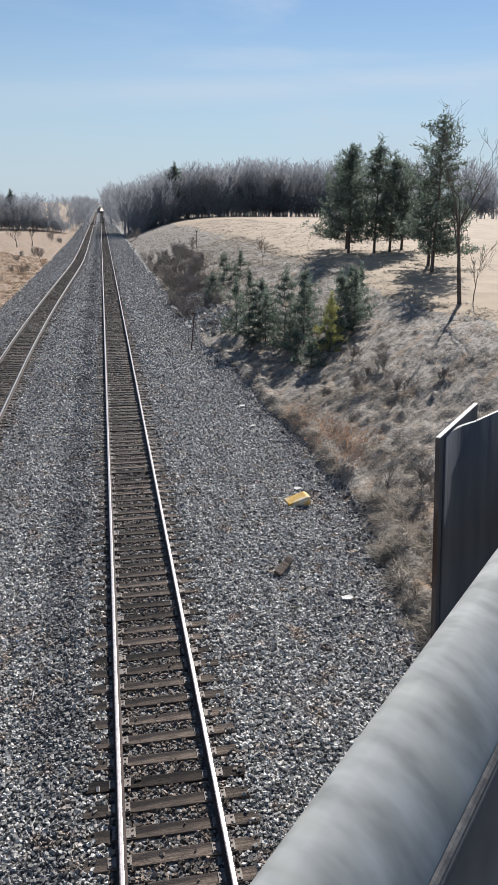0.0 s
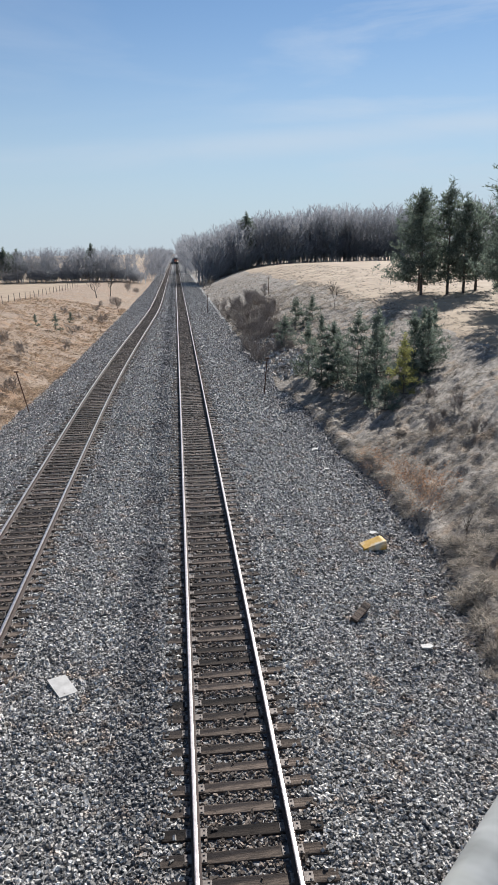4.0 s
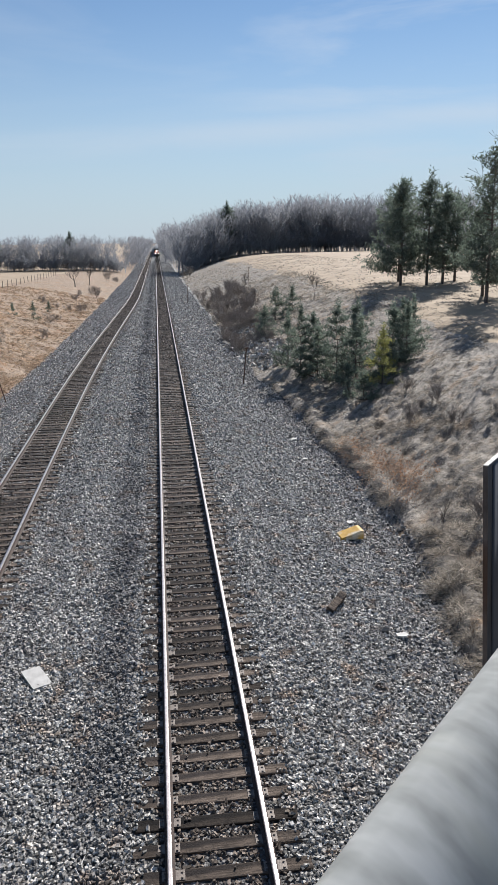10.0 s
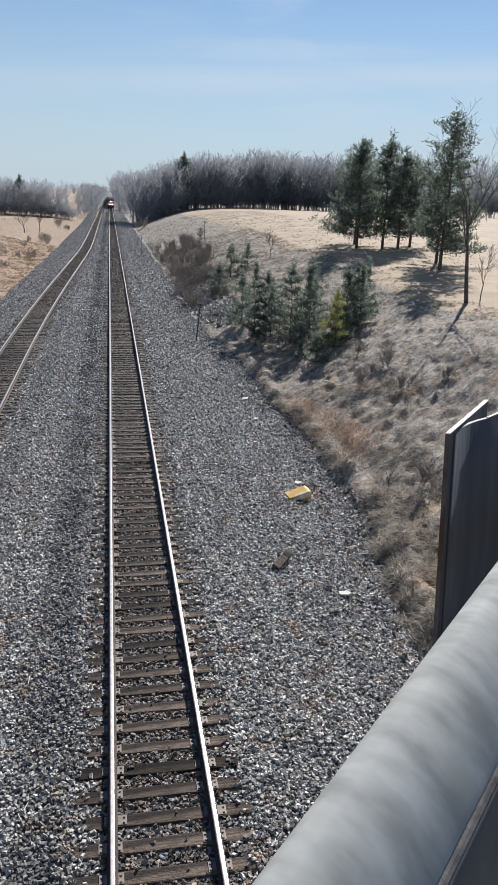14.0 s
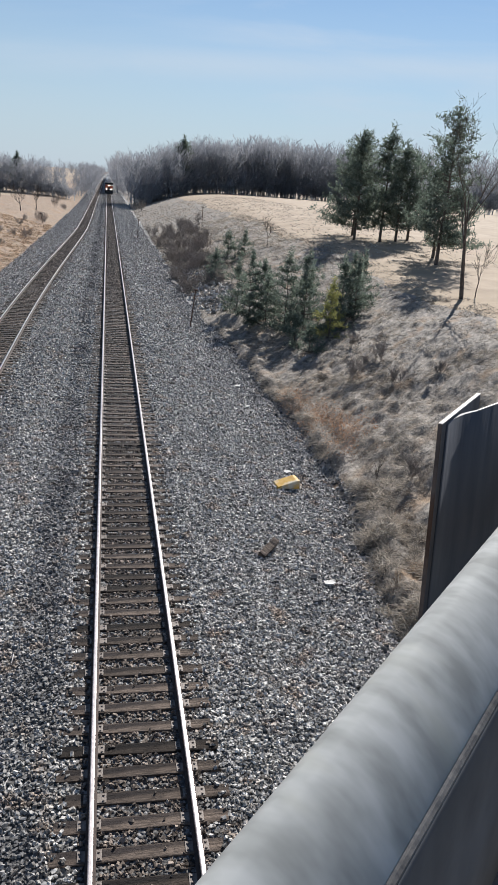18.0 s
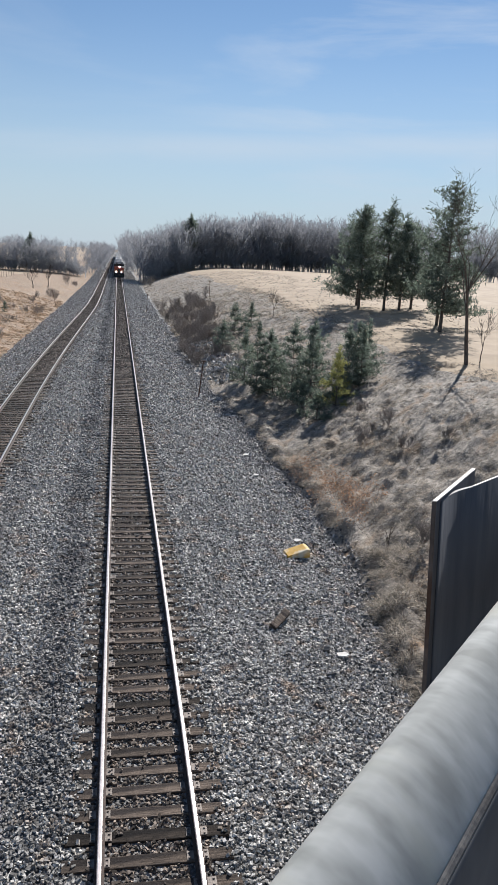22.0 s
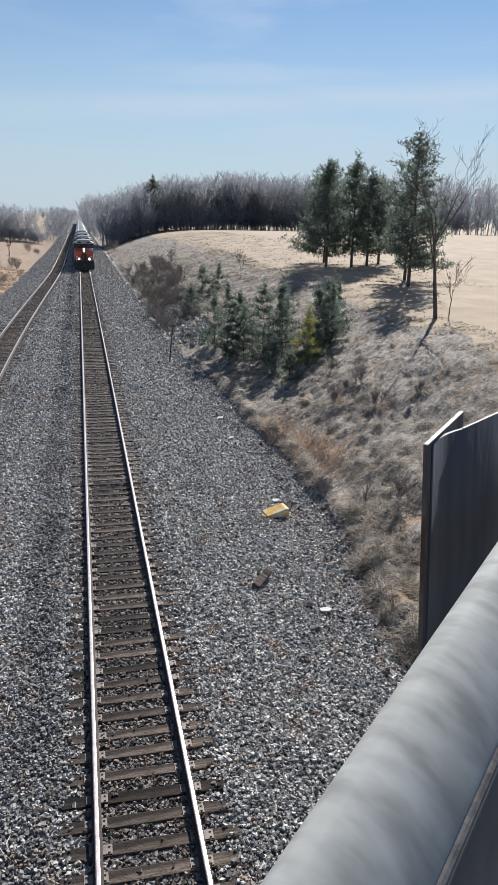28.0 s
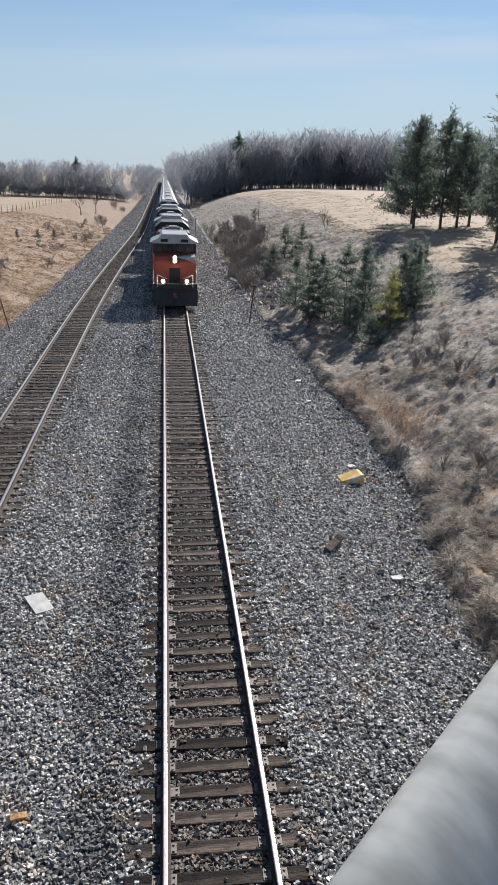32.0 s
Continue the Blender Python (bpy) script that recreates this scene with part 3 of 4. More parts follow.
def locomotive(red_nose=True):
    """A wide-nosed six-axle diesel that faces towards -y, its front at y = 0 and the rail tops at z = 0."""
    root = thing("locomotive", "orange-red and black diesel locomotive with lit headlights, hauling a freight train", "locomotive", group="locomotives of the train")
    body = M_RED if red_nose else M_BLACK
    part("pilot", prism([(-0.15, 0.12), (0.55, 0.12), (0.55, 1.25), (0.05, 1.25)], 3.0, "x", start=-1.5), M_BLACK, root, "black snow plough pilot")
    part("anticlimber", box(-1.5, 1.5, -0.22, 0.30, 1.25, 1.60, 0.03), M_BLACK, root)
    part("step", box(-1.55, -1.15, 0.05, 0.6, 0.35, 1.2, 0.02), M_BLACK, root)
    part("step", box(1.15, 1.55, 0.05, 0.6, 0.35, 1.2, 0.02), M_BLACK, root)
    part("frame", box(-1.52, 1.52, 0.5, 21.8, 1.05, 1.55, 0.03), M_BLACK, root)
    nose = prism([(0.75, 1.42), (2.6, 1.42), (2.6, 3.42), (1.05, 3.24), (0.78, 2.95)], 2.9, "x", start=-1.45)
    bmesh.ops.bevel(nose, geom=list(nose.edges), offset=0.10, segments=3, affect="EDGES", profile=0.5)
    part("nose", nose, body, root, "orange-red wide nose", smooth=False)
    part("nose_door", box(-0.36, 0.36, 0.70, 0.80, 1.45, 2.55, 0.03), M_BLACK, root)
    stripe = bmesh.new()
    vs = [stripe.verts.new(c) for c in ((-0.05, 1.03, 3.26), (1.40, 2.0, 3.38), (1.42, 1.03, 3.26), (1.42, 0.76, 2.86), (0.9, 0.82, 3.06))]
    stripe.faces.new((vs[0], vs[4], vs[3], vs[2]))
    stripe.faces.new((vs[0], vs[2], vs[1]))
    bmesh.ops.solidify(stripe, geom=list(stripe.faces), thickness=0.02)
    part("nose_stripe", stripe, M_WHITE, root, "white slanting stripe")
    cab = prism([(-1.52, 1.5), (1.52, 1.5), (1.52, 4.0), (1.05, 4.4), (-1.05, 4.4), (-1.52, 4.0)], 2.4, "y", start=2.1)
    bmesh.ops.bevel(cab, geom=list(cab.edges), offset=0.05, segments=2, affect="EDGES", profile=0.5)
    cab_ob = part("cab", cab, body, root, "orange-red crew cab")
    part("cab_face", box(-1.50, 1.50, 2.03, 2.12, 3.40, 4.1, 0.02), M_BLACK, cab_ob, "black band round the windscreen")
    for x in (-1.05, -0.36, 0.36, 1.05):
        part("windscreen", box(x - 0.29, x + 0.29, 2.00, 2.06, 3.47, 4.0, 0.03), M_GLASS, cab_ob)
    part("cab_roof", prism([(-1.68, 4.10), (-1.64, 4.04), (1.64, 4.04), (1.68, 4.10), (1.05, 4.42), (0.85, 4.66), (-0.85, 4.66), (-1.05, 4.42)], 3.6, "y", start=2.0), M_ROOF, cab_ob, "cab roof, with reflected sky put into its pale colour")
    part("number_board", box(-0.95, -0.45, 1.96, 2.06, 4.14, 4.34, 0.02), M_GLASS, cab_ob)
    part("number_board", box(0.45, 0.95, 1.96, 2.06, 4.14, 4.34, 0.02), M_GLASS, cab_ob)
    part("headlight_box", box(-0.2, 0.2, 0.66, 0.95, 2.86, 3.40, 0.03), M_BLACK, root)
    for z in (3.00, 3.26):
        part("headlight", cyl(0.10, 0.08, pose(0, 0.65, z, 90, 0, 0)), M_LAMP, root, "lit warm-white headlight")
    for x in (-0.80, 0.80):
        lamp = part("ditch_light_box", box(x - 0.16, x + 0.16, 0.02, 0.22, 1.60, 1.92, 0.03), M_BLACK, root)
        part("ditch_light", cyl(0.105, 0.06, pose(x, 0.0, 1.76, 90, 0, 0)), M_LAMP, lamp, "lit warm-white ditch light")
    for s in (-1, 1):
        v, q = sticks([(s * 1.45, -0.1, 1.4), (s * 1.45, -0.1, 2.35), (s * 1.45, 0.6, 2.35), (s * 1.2, -0.2, 1.4), (s * 1.2, -0.2, 2.2)],
                      [(s * 1.45, -0.1, 2.35), (s * 1.45, 0.6, 2.35), (s * 1.45, 2.0, 2.6), (s * 1.2, -0.2, 2.2), (s * 0.55, -0.2, 1.95)], 0.03, 0.03, 5)
        part("handrail", mesh_np("handrail", v, q, M_WHITE), None, root, "white tubular handrail")
    part("coupler", box(-0.14, 0.14, -0.75, 0.1, 0.72, 1.02, 0.05), M_RUSTY, root)
    part("hood", box(-0.92, 0.92, 4.5, 20.6, 1.5, 4.15, 0.12), M_BLACK, root, "long black engine hood")
    part("hood_band", box(-0.935, 0.935, 4.6, 20.4, 2.0, 2.7, 0.02), M_RED, root, "orange-red band")
    part("dynamic_brake_housing", box(-1.2, 1.2, 5.2, 8.2, 3.5, 4.55, 0.15), M_BLACK, root)
    part("exhaust_stack", box(-0.35, 0.35, 11.4, 12.4, 4.1, 4.55, 0.05), M_CARGREY, root)
    for y in (13.4, 15.2):
        part("roof_fan", cyl(0.62, 0.16, pose(0, y, 4.22), seg=24), M_BLACK, root)
    part("radiator", prism([(-1.5, 3.75), (1.5, 3.75), (1.5, 4.1), (0.95, 4.55), (-0.95, 4.55), (-1.5, 4.1)], 4.2, "y", start=16.6), M_BLACK, root, "wide flared radiator")
    part("fuel_tank", box(-1.35, 1.35, 7.6, 14.0, 0.35, 1.1, 0.12), M_BLACK, root)
    for y0 in (2.2, 15.2):
        bogie = part("bogie", box(-1.25, 1.25, y0 - 0.3, y0 + 4.3, 0.45, 0.95, 0.08), M_BLACK, root)
        for k in range(3):
            wheelset(bogie, y0 + 0.2 + 1.8 * k)
    return root


def hopper_car():
    """A grey covered hopper with a walkway along its roof."""
    root = thing("hopper_car", "pale grey covered hopper car of a long freight train", "freight car", group="freight cars of the train")
    body = prism([(-1.0, 1.0), (1.0, 1.0), (1.55, 1.7), (1.6, 3.6), (1.35, 4.25), (0.6, 4.5), (-0.6, 4.5), (-1.35, 4.25), (-1.6, 3.6), (-1.55, 1.7)], 15.6, "y", start=1.0)
    part("body", body, M_CARGREY, root)
    part("underframe", box(-1.4, 1.4, 0.3, 17.3, 0.95, 1.15, 0.03), M_BLACK, root)
    part("roof_walk", box(-0.95, -0.75, 0.9, 16.7, 4.42, 4.60), M_WHITE, root)
    part("roof_walk", box(0.75, 0.95, 0.9, 16.7, 4.42, 4.60), M_WHITE, root)
    for k in range(3):
        part("roof_hatch", box(-0.45, 0.45, 2.0 + 5.0 * k, 5.6 + 5.0 * k, 4.48, 4.66, 0.04), M_CARGREY, root)
    for k in range(8):
        for s in (-1, 1):
            part("side_rib", box(s * 1.58 - 0.05, s * 1.58 + 0.05, 1.3 + 2.1 * k, 1.42 + 2.1 * k, 1.7, 3.7), M_CARGREY, root)
    part("end_platform", box(-1.5, 1.5, 0.3, 1.0, 1.15, 1.3), M_BLACK, root)
    for y0 in (1.6, 14.4):
        bogie = part("bogie", box(-1.15, 1.15, y0 - 0.2, y0 + 2.0, 0.4, 0.75, 0.06), M_RUSTY, root)
        wheelset(bogie, y0, 0.42)
        wheelset(bogie, y0 + 1.8, 0.42)
    part("coupler", box(-0.12, 0.12, -0.1, 0.4, 0.75, 1.0), M_RUSTY, root)
    return root


LOCO, CAR = 22.4, 17.9
train = [(locomotive(True), 0.0)]
second = copy_thing(train[0][0], pose(0, 0, 0))
for k in (1, 2):
    ob = second if k == 1 else copy_thing(second, pose(0, 0, 0))
    tagged(ob, "orange-red and black diesel locomotive coupled behind the leader")
    train.append((ob, LOCO * k))
car = hopper_car()
for k in range(26):
    train.append((car if k == 0 else copy_thing(car, pose(0, 0, 0)), LOCO * 3 + CAR * k))

# ---- the bridge that the view is taken from ----
ALONG = Vector((0.689, 0.725, 0))       # the way the bridge runs, across the line on the skew
BRIDGE_TURN = math.degrees(math.atan2(ALONG.y, ALONG.x))


def bridge_pose(z=0.0):
    """A space whose x runs along the bridge, y points outwards over the tracks."""
    return pose(0, 0, z, 0, 0, BRIDGE_TURN)


# the girder end is tilted to fit the camera's view: its foot stands further along
GIRDER = Matrix.Translation((0.2, 1.4, 8.235)) @ pose(0, 0, 0, 0, -4.3, 0) @ Matrix.Translation((-0.2, -1.4, -8.235))


def bridge():
    rail = thing("guard_rail", "galvanised steel box guard rail along the edge of the bridge", "guard rail")
    # turned and raised towards its far end to fit the camera's view of its edge
    rail.matrix_basis = Matrix.Translation((0, 0, 8.254)) @ pose(0, 0, 0, 0, -2.82, 44.62) @ Matrix.Translation((0, -0.010, -8.25))
    # the top is an arch, higher on the outer side
    prof = [(y, 8.279 - 7.6 * (0.514 - y) ** 2) for y in np.linspace(0.426, 0.514, 12)]
    prof += [(0.529, 8.275), (0.540, 8.264), (0.547, 8.247), (0.549, 8.22), (0.549, 7.90), (0.53, 7.86), (0.42, 7.84), (0.396, 7.86), (0.404, 8.02), (0.402, 8.04), (0.408, 8.06), (0.414, 8.17), (0.421, 8.205)]
    part("beam", prism(prof, 14.0, "x", start=-6.0), M_GALV, rail, smooth=True)
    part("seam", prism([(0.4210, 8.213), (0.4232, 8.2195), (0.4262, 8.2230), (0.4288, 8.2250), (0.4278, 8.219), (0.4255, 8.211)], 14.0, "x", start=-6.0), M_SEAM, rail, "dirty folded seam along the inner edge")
    # thin plate added over the beam's inner face to carry its painted shade
    part("shaded_side", prism([(0.3945, 7.862), (0.3905, 7.862), (0.4005, 8.04), (0.4065, 8.065), (0.4115, 8.17), (0.4185, 8.208), (0.4215, 8.217), (0.4235, 8.217), (0.4205, 8.206), (0.4135, 8.17), (0.4075, 8.06), (0.401, 8.04)], 14.0, "x", start=-6.0), M_SHADED_ZINC, rail, "inner side of the rail, dark grey with shade put into its colour", smooth=True)
    for k in range(-3, 5):
        x = 2.0 * k + 1.1
        post = part("rail_post", box(x - 0.06, x + 0.06, 0.44, 0.52, 7.05, 7.86, 0.008), M_GALV, rail)
    girder = thing("girder_end", "dark painted steel girder end with rust and pale top edge", "steel girder")
    girder.matrix_basis = GIRDER @ bridge_pose()
    x0, x1 = 0.19 * 0.689 + 1.39 * 0.725, 0.41 * 0.689 + 1.63 * 0.725
    part("end_flange", box(x0, x1, 0.820, 0.830, 6.3, 8.235, 0.002), M_DARKSTEEL, girder)
    part("flange_edge", box(x0, x1, 0.8195, 0.8305, 8.235, 8.237), M_EDGE, girder, "bare bright metal edge")
    part("flange_side", box(x0 - 0.003, x0, 0.8195, 0.8305, 6.3, 8.236), M_FLANGE, girder, "rust-brown side of the flange")
    # the web, rounded into the flange by a wide fillet
    turn = radians(-15)
    inner = [(x0 + 0.03 + 0.16 * s, 0.8185 - 0.075 * s ** 2.4 * 0.5) for s in np.linspace(0, 1, 10)]
    ex, ey = inner[-1]
    inner.append((ex + 1.5 * math.cos(turn), ey + 1.5 * math.sin(turn)))
    outer = [(x, y + 0.010) for x, y in inner[:0:-1]]
    bm = bmesh.new()
    low = [bm.verts.new((x, y, 6.3)) for x, y in inner + outer]
    high = [bm.verts.new((x, y, 8.228)) for x, y in inner + outer]
    n = len(low)
    bm.faces.new(low[::-1])
    bm.faces.new(high)
    for k in range(n):
        bm.faces.new((low[k], low[(k + 1) % n], high[(k + 1) % n], high[k]))
    bmesh.ops.recalc_face_normals(bm, faces=bm.faces)
    w = part("web_plate", bm, M_DARKSTEEL, girder, smooth=False)
    for f in w.data.polygons:
        f.use_smooth = abs(f.normal.z) < 0.5
    part("web_edge", box(0, 1.5, 0.0, 0.006, 8.228, 8.230), M_EDGE, w, "bare bright metal edge", m=Matrix.Translation((ex, ey, 0)) @ pose(0, 0, 0, 0, 0, -15))
    deck = thing("bridge_deck", "weathered grey timber planks of the bridge deck", "bridge deck", kind="structure")
    deck.matrix_basis = bridge_pose()
    rnd = random.Random(3)
    plank = bpy.data.meshes.new("plank")
    bm = box(-3.6, 0.0, -0.14, 0.14, -0.09, 0.0, 0.01)
    bm.to_mesh(plank)
    bm.free()
    plank.materials.append(M_TIMBER)
    for k in range(80):
        part("plank", plank, None, deck, m=Matrix.Translation((-12 + 0.295 * k, 0.62, 7.12 + rnd.uniform(-0.008, 0.008))) @ pose(0, 0, 0, 0, 0, 90))
    part("kerb_timber", box(-12, 12, 0.15, 0.42, 7.12, 7.36, 0.02), M_TIMBER, deck)
    part("edge_beam", box(-12, 12, 0.30, 0.62, 6.2, 7.0, 0.01), M_DARKSTEEL, deck)


bridge()

# ---- trees, brush and woods ----


def bare_tree(rnd, height, levels=4, spread=0.55, thick=0.035, twig=0.006, low=1, split=False, flat=None):
    """Tapered sticks of a leafless tree that stands at the origin."""
    a, b, ra, rb, lv = [], [], [], [], []

    def grow(p, d, length, r, level):
        n = 2 if level else 4
        q = p
        for i in range(n):
            d2 = (d + np.array([rnd.gauss(0, 0.10), rnd.gauss(0, 0.10), rnd.gauss(0.02, 0.05)]))
            d2 /= np.linalg.norm(d2)
            e = q + d2 * length / n
            r2 = max(r * (1 - 0.45 * (i + 1) / n), twig)
            a.append(q), b.append(e), ra.append(max(r, twig)), rb.append(r2), lv.append(level)
            if level < levels and (level > 0 or i >= low):
                for _ in range(2 if level < 2 else 2):
                    ang = rnd.uniform(0, 2 * math.pi)
                    side = np.array([math.cos(ang), math.sin(ang), rnd.uniform(0.1, 0.7)])
                    d3 = d2 * (1 - spread) + side * spread
                    d3 /= np.linalg.norm(d3)
                    grow(e, d3, length * rnd.uniform(0.42, 0.62), r2 * 0.62, level + 1)
            q, d, r = e, d2, r2
    grow(np.zeros(3), np.array([0, 0, 1.0]), height * 0.72, height * thick * 0.5, 0)
    a, b, ra, rb, lv = np.array(a), np.array(b), np.array(ra), np.array(rb), np.array(lv)
    size = height / max(a[:, 2].max(), b[:, 2].max())
    if flat is not None:
        return sprays(a * size, b * size, ra, rb, flat)
    if not split:
        return sticks(a * size, b * size, ra, rb, 3)
    stem = lv == 0
    return sticks(a[stem] * size, b[stem] * size, ra[stem], rb[stem], 8), sticks(a[~stem] * size, b[~stem] * size, ra[~stem], rb[~stem], 4)


def pine_crown(rnd, height, radius, clumps, needle=0.22, bare=0.12, top_narrow=1.0):
    """Needle tufts on whorled limbs: limbs as sticks, tufts as many thin blades."""
    la, lb, tips = [], [], []
    levels = int(height * 2.0)
    for i in range(levels):
        z = height * (bare + (1 - bare) * i / levels)
        r = radius * (1 - (z / height)) ** (0.75 * top_narrow) * rnd.uniform(0.75, 1.15) + 0.12
        for k in range(rnd.randint(4, 6)):
            ang = rnd.uniform(0, 2 * math.pi)
            rr = r * rnd.uniform(0.6, 1.15)
            tip = np.array([math.cos(ang) * rr, math.sin(ang) * rr, z + rr * rnd.uniform(0.15, 0.45)])
            base = np.array([0, 0, z])
            la.append(base), lb.append(tip)
            for s in np.linspace(0.35, 1.0, max(3, int(rr * clumps))):
                tips.append(base + (tip - base) * s + np.array([rnd.gauss(0, 0.10), rnd.gauss(0, 0.10), rnd.gauss(0, 0.08)]) * (0.5 + rr * 0.35))
    for _ in range(int(6 + height)):      # upright leading shoots
        z = height * rnd.uniform(0.55, 1.0)
        rr = radius * (1 - z / height) * rnd.uniform(0.2, 0.9)
        ang = rnd.uniform(0, 6.28)
        for s in range(4):
            tips.append(np.array([math.cos(ang) * rr, math.sin(ang) * rr, z + needle * 0.9 * s]))
    tips += [np.array([0, 0, height + needle * 0.8 * s]) for s in range(-4, 1)]
    t = np.array(tips)
    k = 9
    rng = np.random.default_rng(rnd.randrange(10 ** 6))
    d = rng.normal(size=(len(t), k, 3))
    d[..., 2] += 0.6
    d /= np.linalg.norm(d, axis=-1, keepdims=True)
    side = np.cross(d, rng.normal(size=d.shape))
    side /= np.linalg.norm(side, axis=-1, keepdims=True)
    length = needle * rng.uniform(0.6, 1.4, size=(len(t), k, 1))
    o = t[:, None] + rng.normal(scale=needle * 0.35, size=(len(t), k, 3))
    v = np.stack([o - side * needle * 0.13, o + side * needle * 0.13, o + d * length], 2).reshape(-1, 3)
    f = np.arange(len(v)).reshape(-1, 3)
    return (np.array(la), np.array(lb)), (v, f)


def pine_tree(name, label, x, y, height, radius, seed, clumps=5.0, needle=0.24, bare=0.1, material=None, trunk_r=0.1, group="", narrow=1.0):
    rnd = random.Random(seed)
    z = float(ground_z(x, y))
    root = thing(name, label, "pine tree", (x, y, z - 0.05), group)
    pts = np.array([[0.02 * i * rnd.uniform(-1, 1), 0.02 * i * rnd.uniform(-1, 1), height * i / 6] for i in range(7)])
    rad = trunk_r * (1 - np.arange(7) / 6.3)
    (la, lb), (cv, cf) = pine_crown(rnd, height, radius, clumps, needle, bare, narrow)
    v, f = merge([sticks(pts[:-1], pts[1:], rad[:-1], rad[1:], 8), sticks(la, lb, 0.028, 0.008, 4)])
    part("trunk", mesh_np("trunk", v, f, M_BARK), None, root, "bark-brown trunk with its limbs")
    part("crown", mesh_np("crown", cv, cf, material or M_PINE), None, root)
    return root


YOUNG = "dark green young pine on the cutting bank"
for i, (x, y, h, r, light) in enumerate([
        (8.9, 48.3, 4.3, 1.5, 0), (10.0, 49.1, 3.7, 1.4, 0), (8.7, 52.0, 3.4, 1.4, 0), (9.7, 46.6, 3.2, 1.4, 0), (10.6, 45.0, 4.9, 1.6, 0), (11.4, 43.3, 4.9, 1.6, 0),
        (12.4, 46.0, 3.4, 1.4, 0), (12.2, 40.4, 2.9, 1.1, 1), (10.2, 40.5, 1.3, 0.8, 0), (10.6, 38.6, 1.3, 0.8, 0), (12.9, 42.3, 1.8, 0.9, 0), (13.9, 43.9, 4.0, 1.4, 0),
        (14.9, 44.2, 3.4, 1.3, 0), (15.2, 46.0, 3.2, 1.2, 0), (17.6, 50.8, 2.2, 0.7, 0), (11.3, 74.0, 3.2, 1.4, 0), (13.3, 75.6, 2.2, 1.1, 0), (9.0, 66.0, 2.6, 1.2, 0)]):
    pine_tree("young_pine", "yellow-green young pine among darker ones on the bank" if light else YOUNG, x, y, h, r * 1.2, 100 + i, 8.0, 0.21, 0.02,
              M_PINE_LIGHT if light else None, 0.05, "young pines on the bank", narrow=1.0)
for i, (x, y, h, r, bare) in enumerate([
        (26.0, 79, 11.0, 3.5, 0.10), (28.6, 78, 10.8, 3.2, 0.12), (30.8, 79, 9.6, 3.6, 0.12), (27.4, 84, 10.0, 4.4, 0.1), (33.0, 81, 8.8, 4.4, 0.12), (29.6, 66, 7.6, 3.8, 0.10)]):
    pine_tree("pine", "tall dark pine at the edge of the mown field", x, y, h, r, 200 + i, 2.7, 0.42, bare, None, 0.17, "tall pines by the field", narrow=0.62)
pine_tree("tall_pine", "tall pine with a dense top above thinner limbs", 28.0, 61.6, 12.6, 3.5, 300, 3.4, 0.36, 0.14, None, 0.18, narrow=0.5)


def leafless(name, label, x, y, height, seed, levels=4, spread=0.5, thick=0.03, twig=0.008, material=None, category="tree", group=""):
    rnd = random.Random(seed)
    root = thing(name, label, category, (x, y, float(ground_z(x, y)) - 0.05), group)
    stem, crown = bare_tree(rnd, height, levels, spread, thick, twig, split=True)
    part("trunk", mesh_np("trunk", *stem, material or M_BARK), None, root)
    part("crown", mesh_np("crown", *crown, material or M_BARK), None, root)
    return root


leafless("bare_tree", "tall thin leafless tree at the top of the bank", 23.0, 46.0, 12.3, 11, 4, 0.40, 0.025, 0.006)
leafless("sapling", "thin bare sapling beside a larger leafless tree", 24.2, 46.4, 4.2, 19, 3, 0.3, 0.02, 0.008)
leafless("bare_tree", "large leafless tree above the far woods", 80, 232, 22, 12, 5, 0.45, 0.03, 0.03, M_HAZED_WOODS)
leafless("bare_tree", "leafless tree beside the line at the field's end", -16.4, 147, 5.2, 13, 4, 0.5, 0.04, 0.012)
leafless("bare_tree", "leafless tree beside the line at the field's end", -14.6, 158, 5.0, 14, 4, 0.5, 0.04, 0.012)
leafless("sapling", "thin dark sapling standing in the grass at the bank's foot", 8.4, 21.2, 1.05, 18, 2, 0.25, 0.03, 0.006)
leafless("sapling", "thin bare sapling on the field's edge", 16.3, 78.7, 3.2, 15, 3, 0.3, 0.02, 0.01)


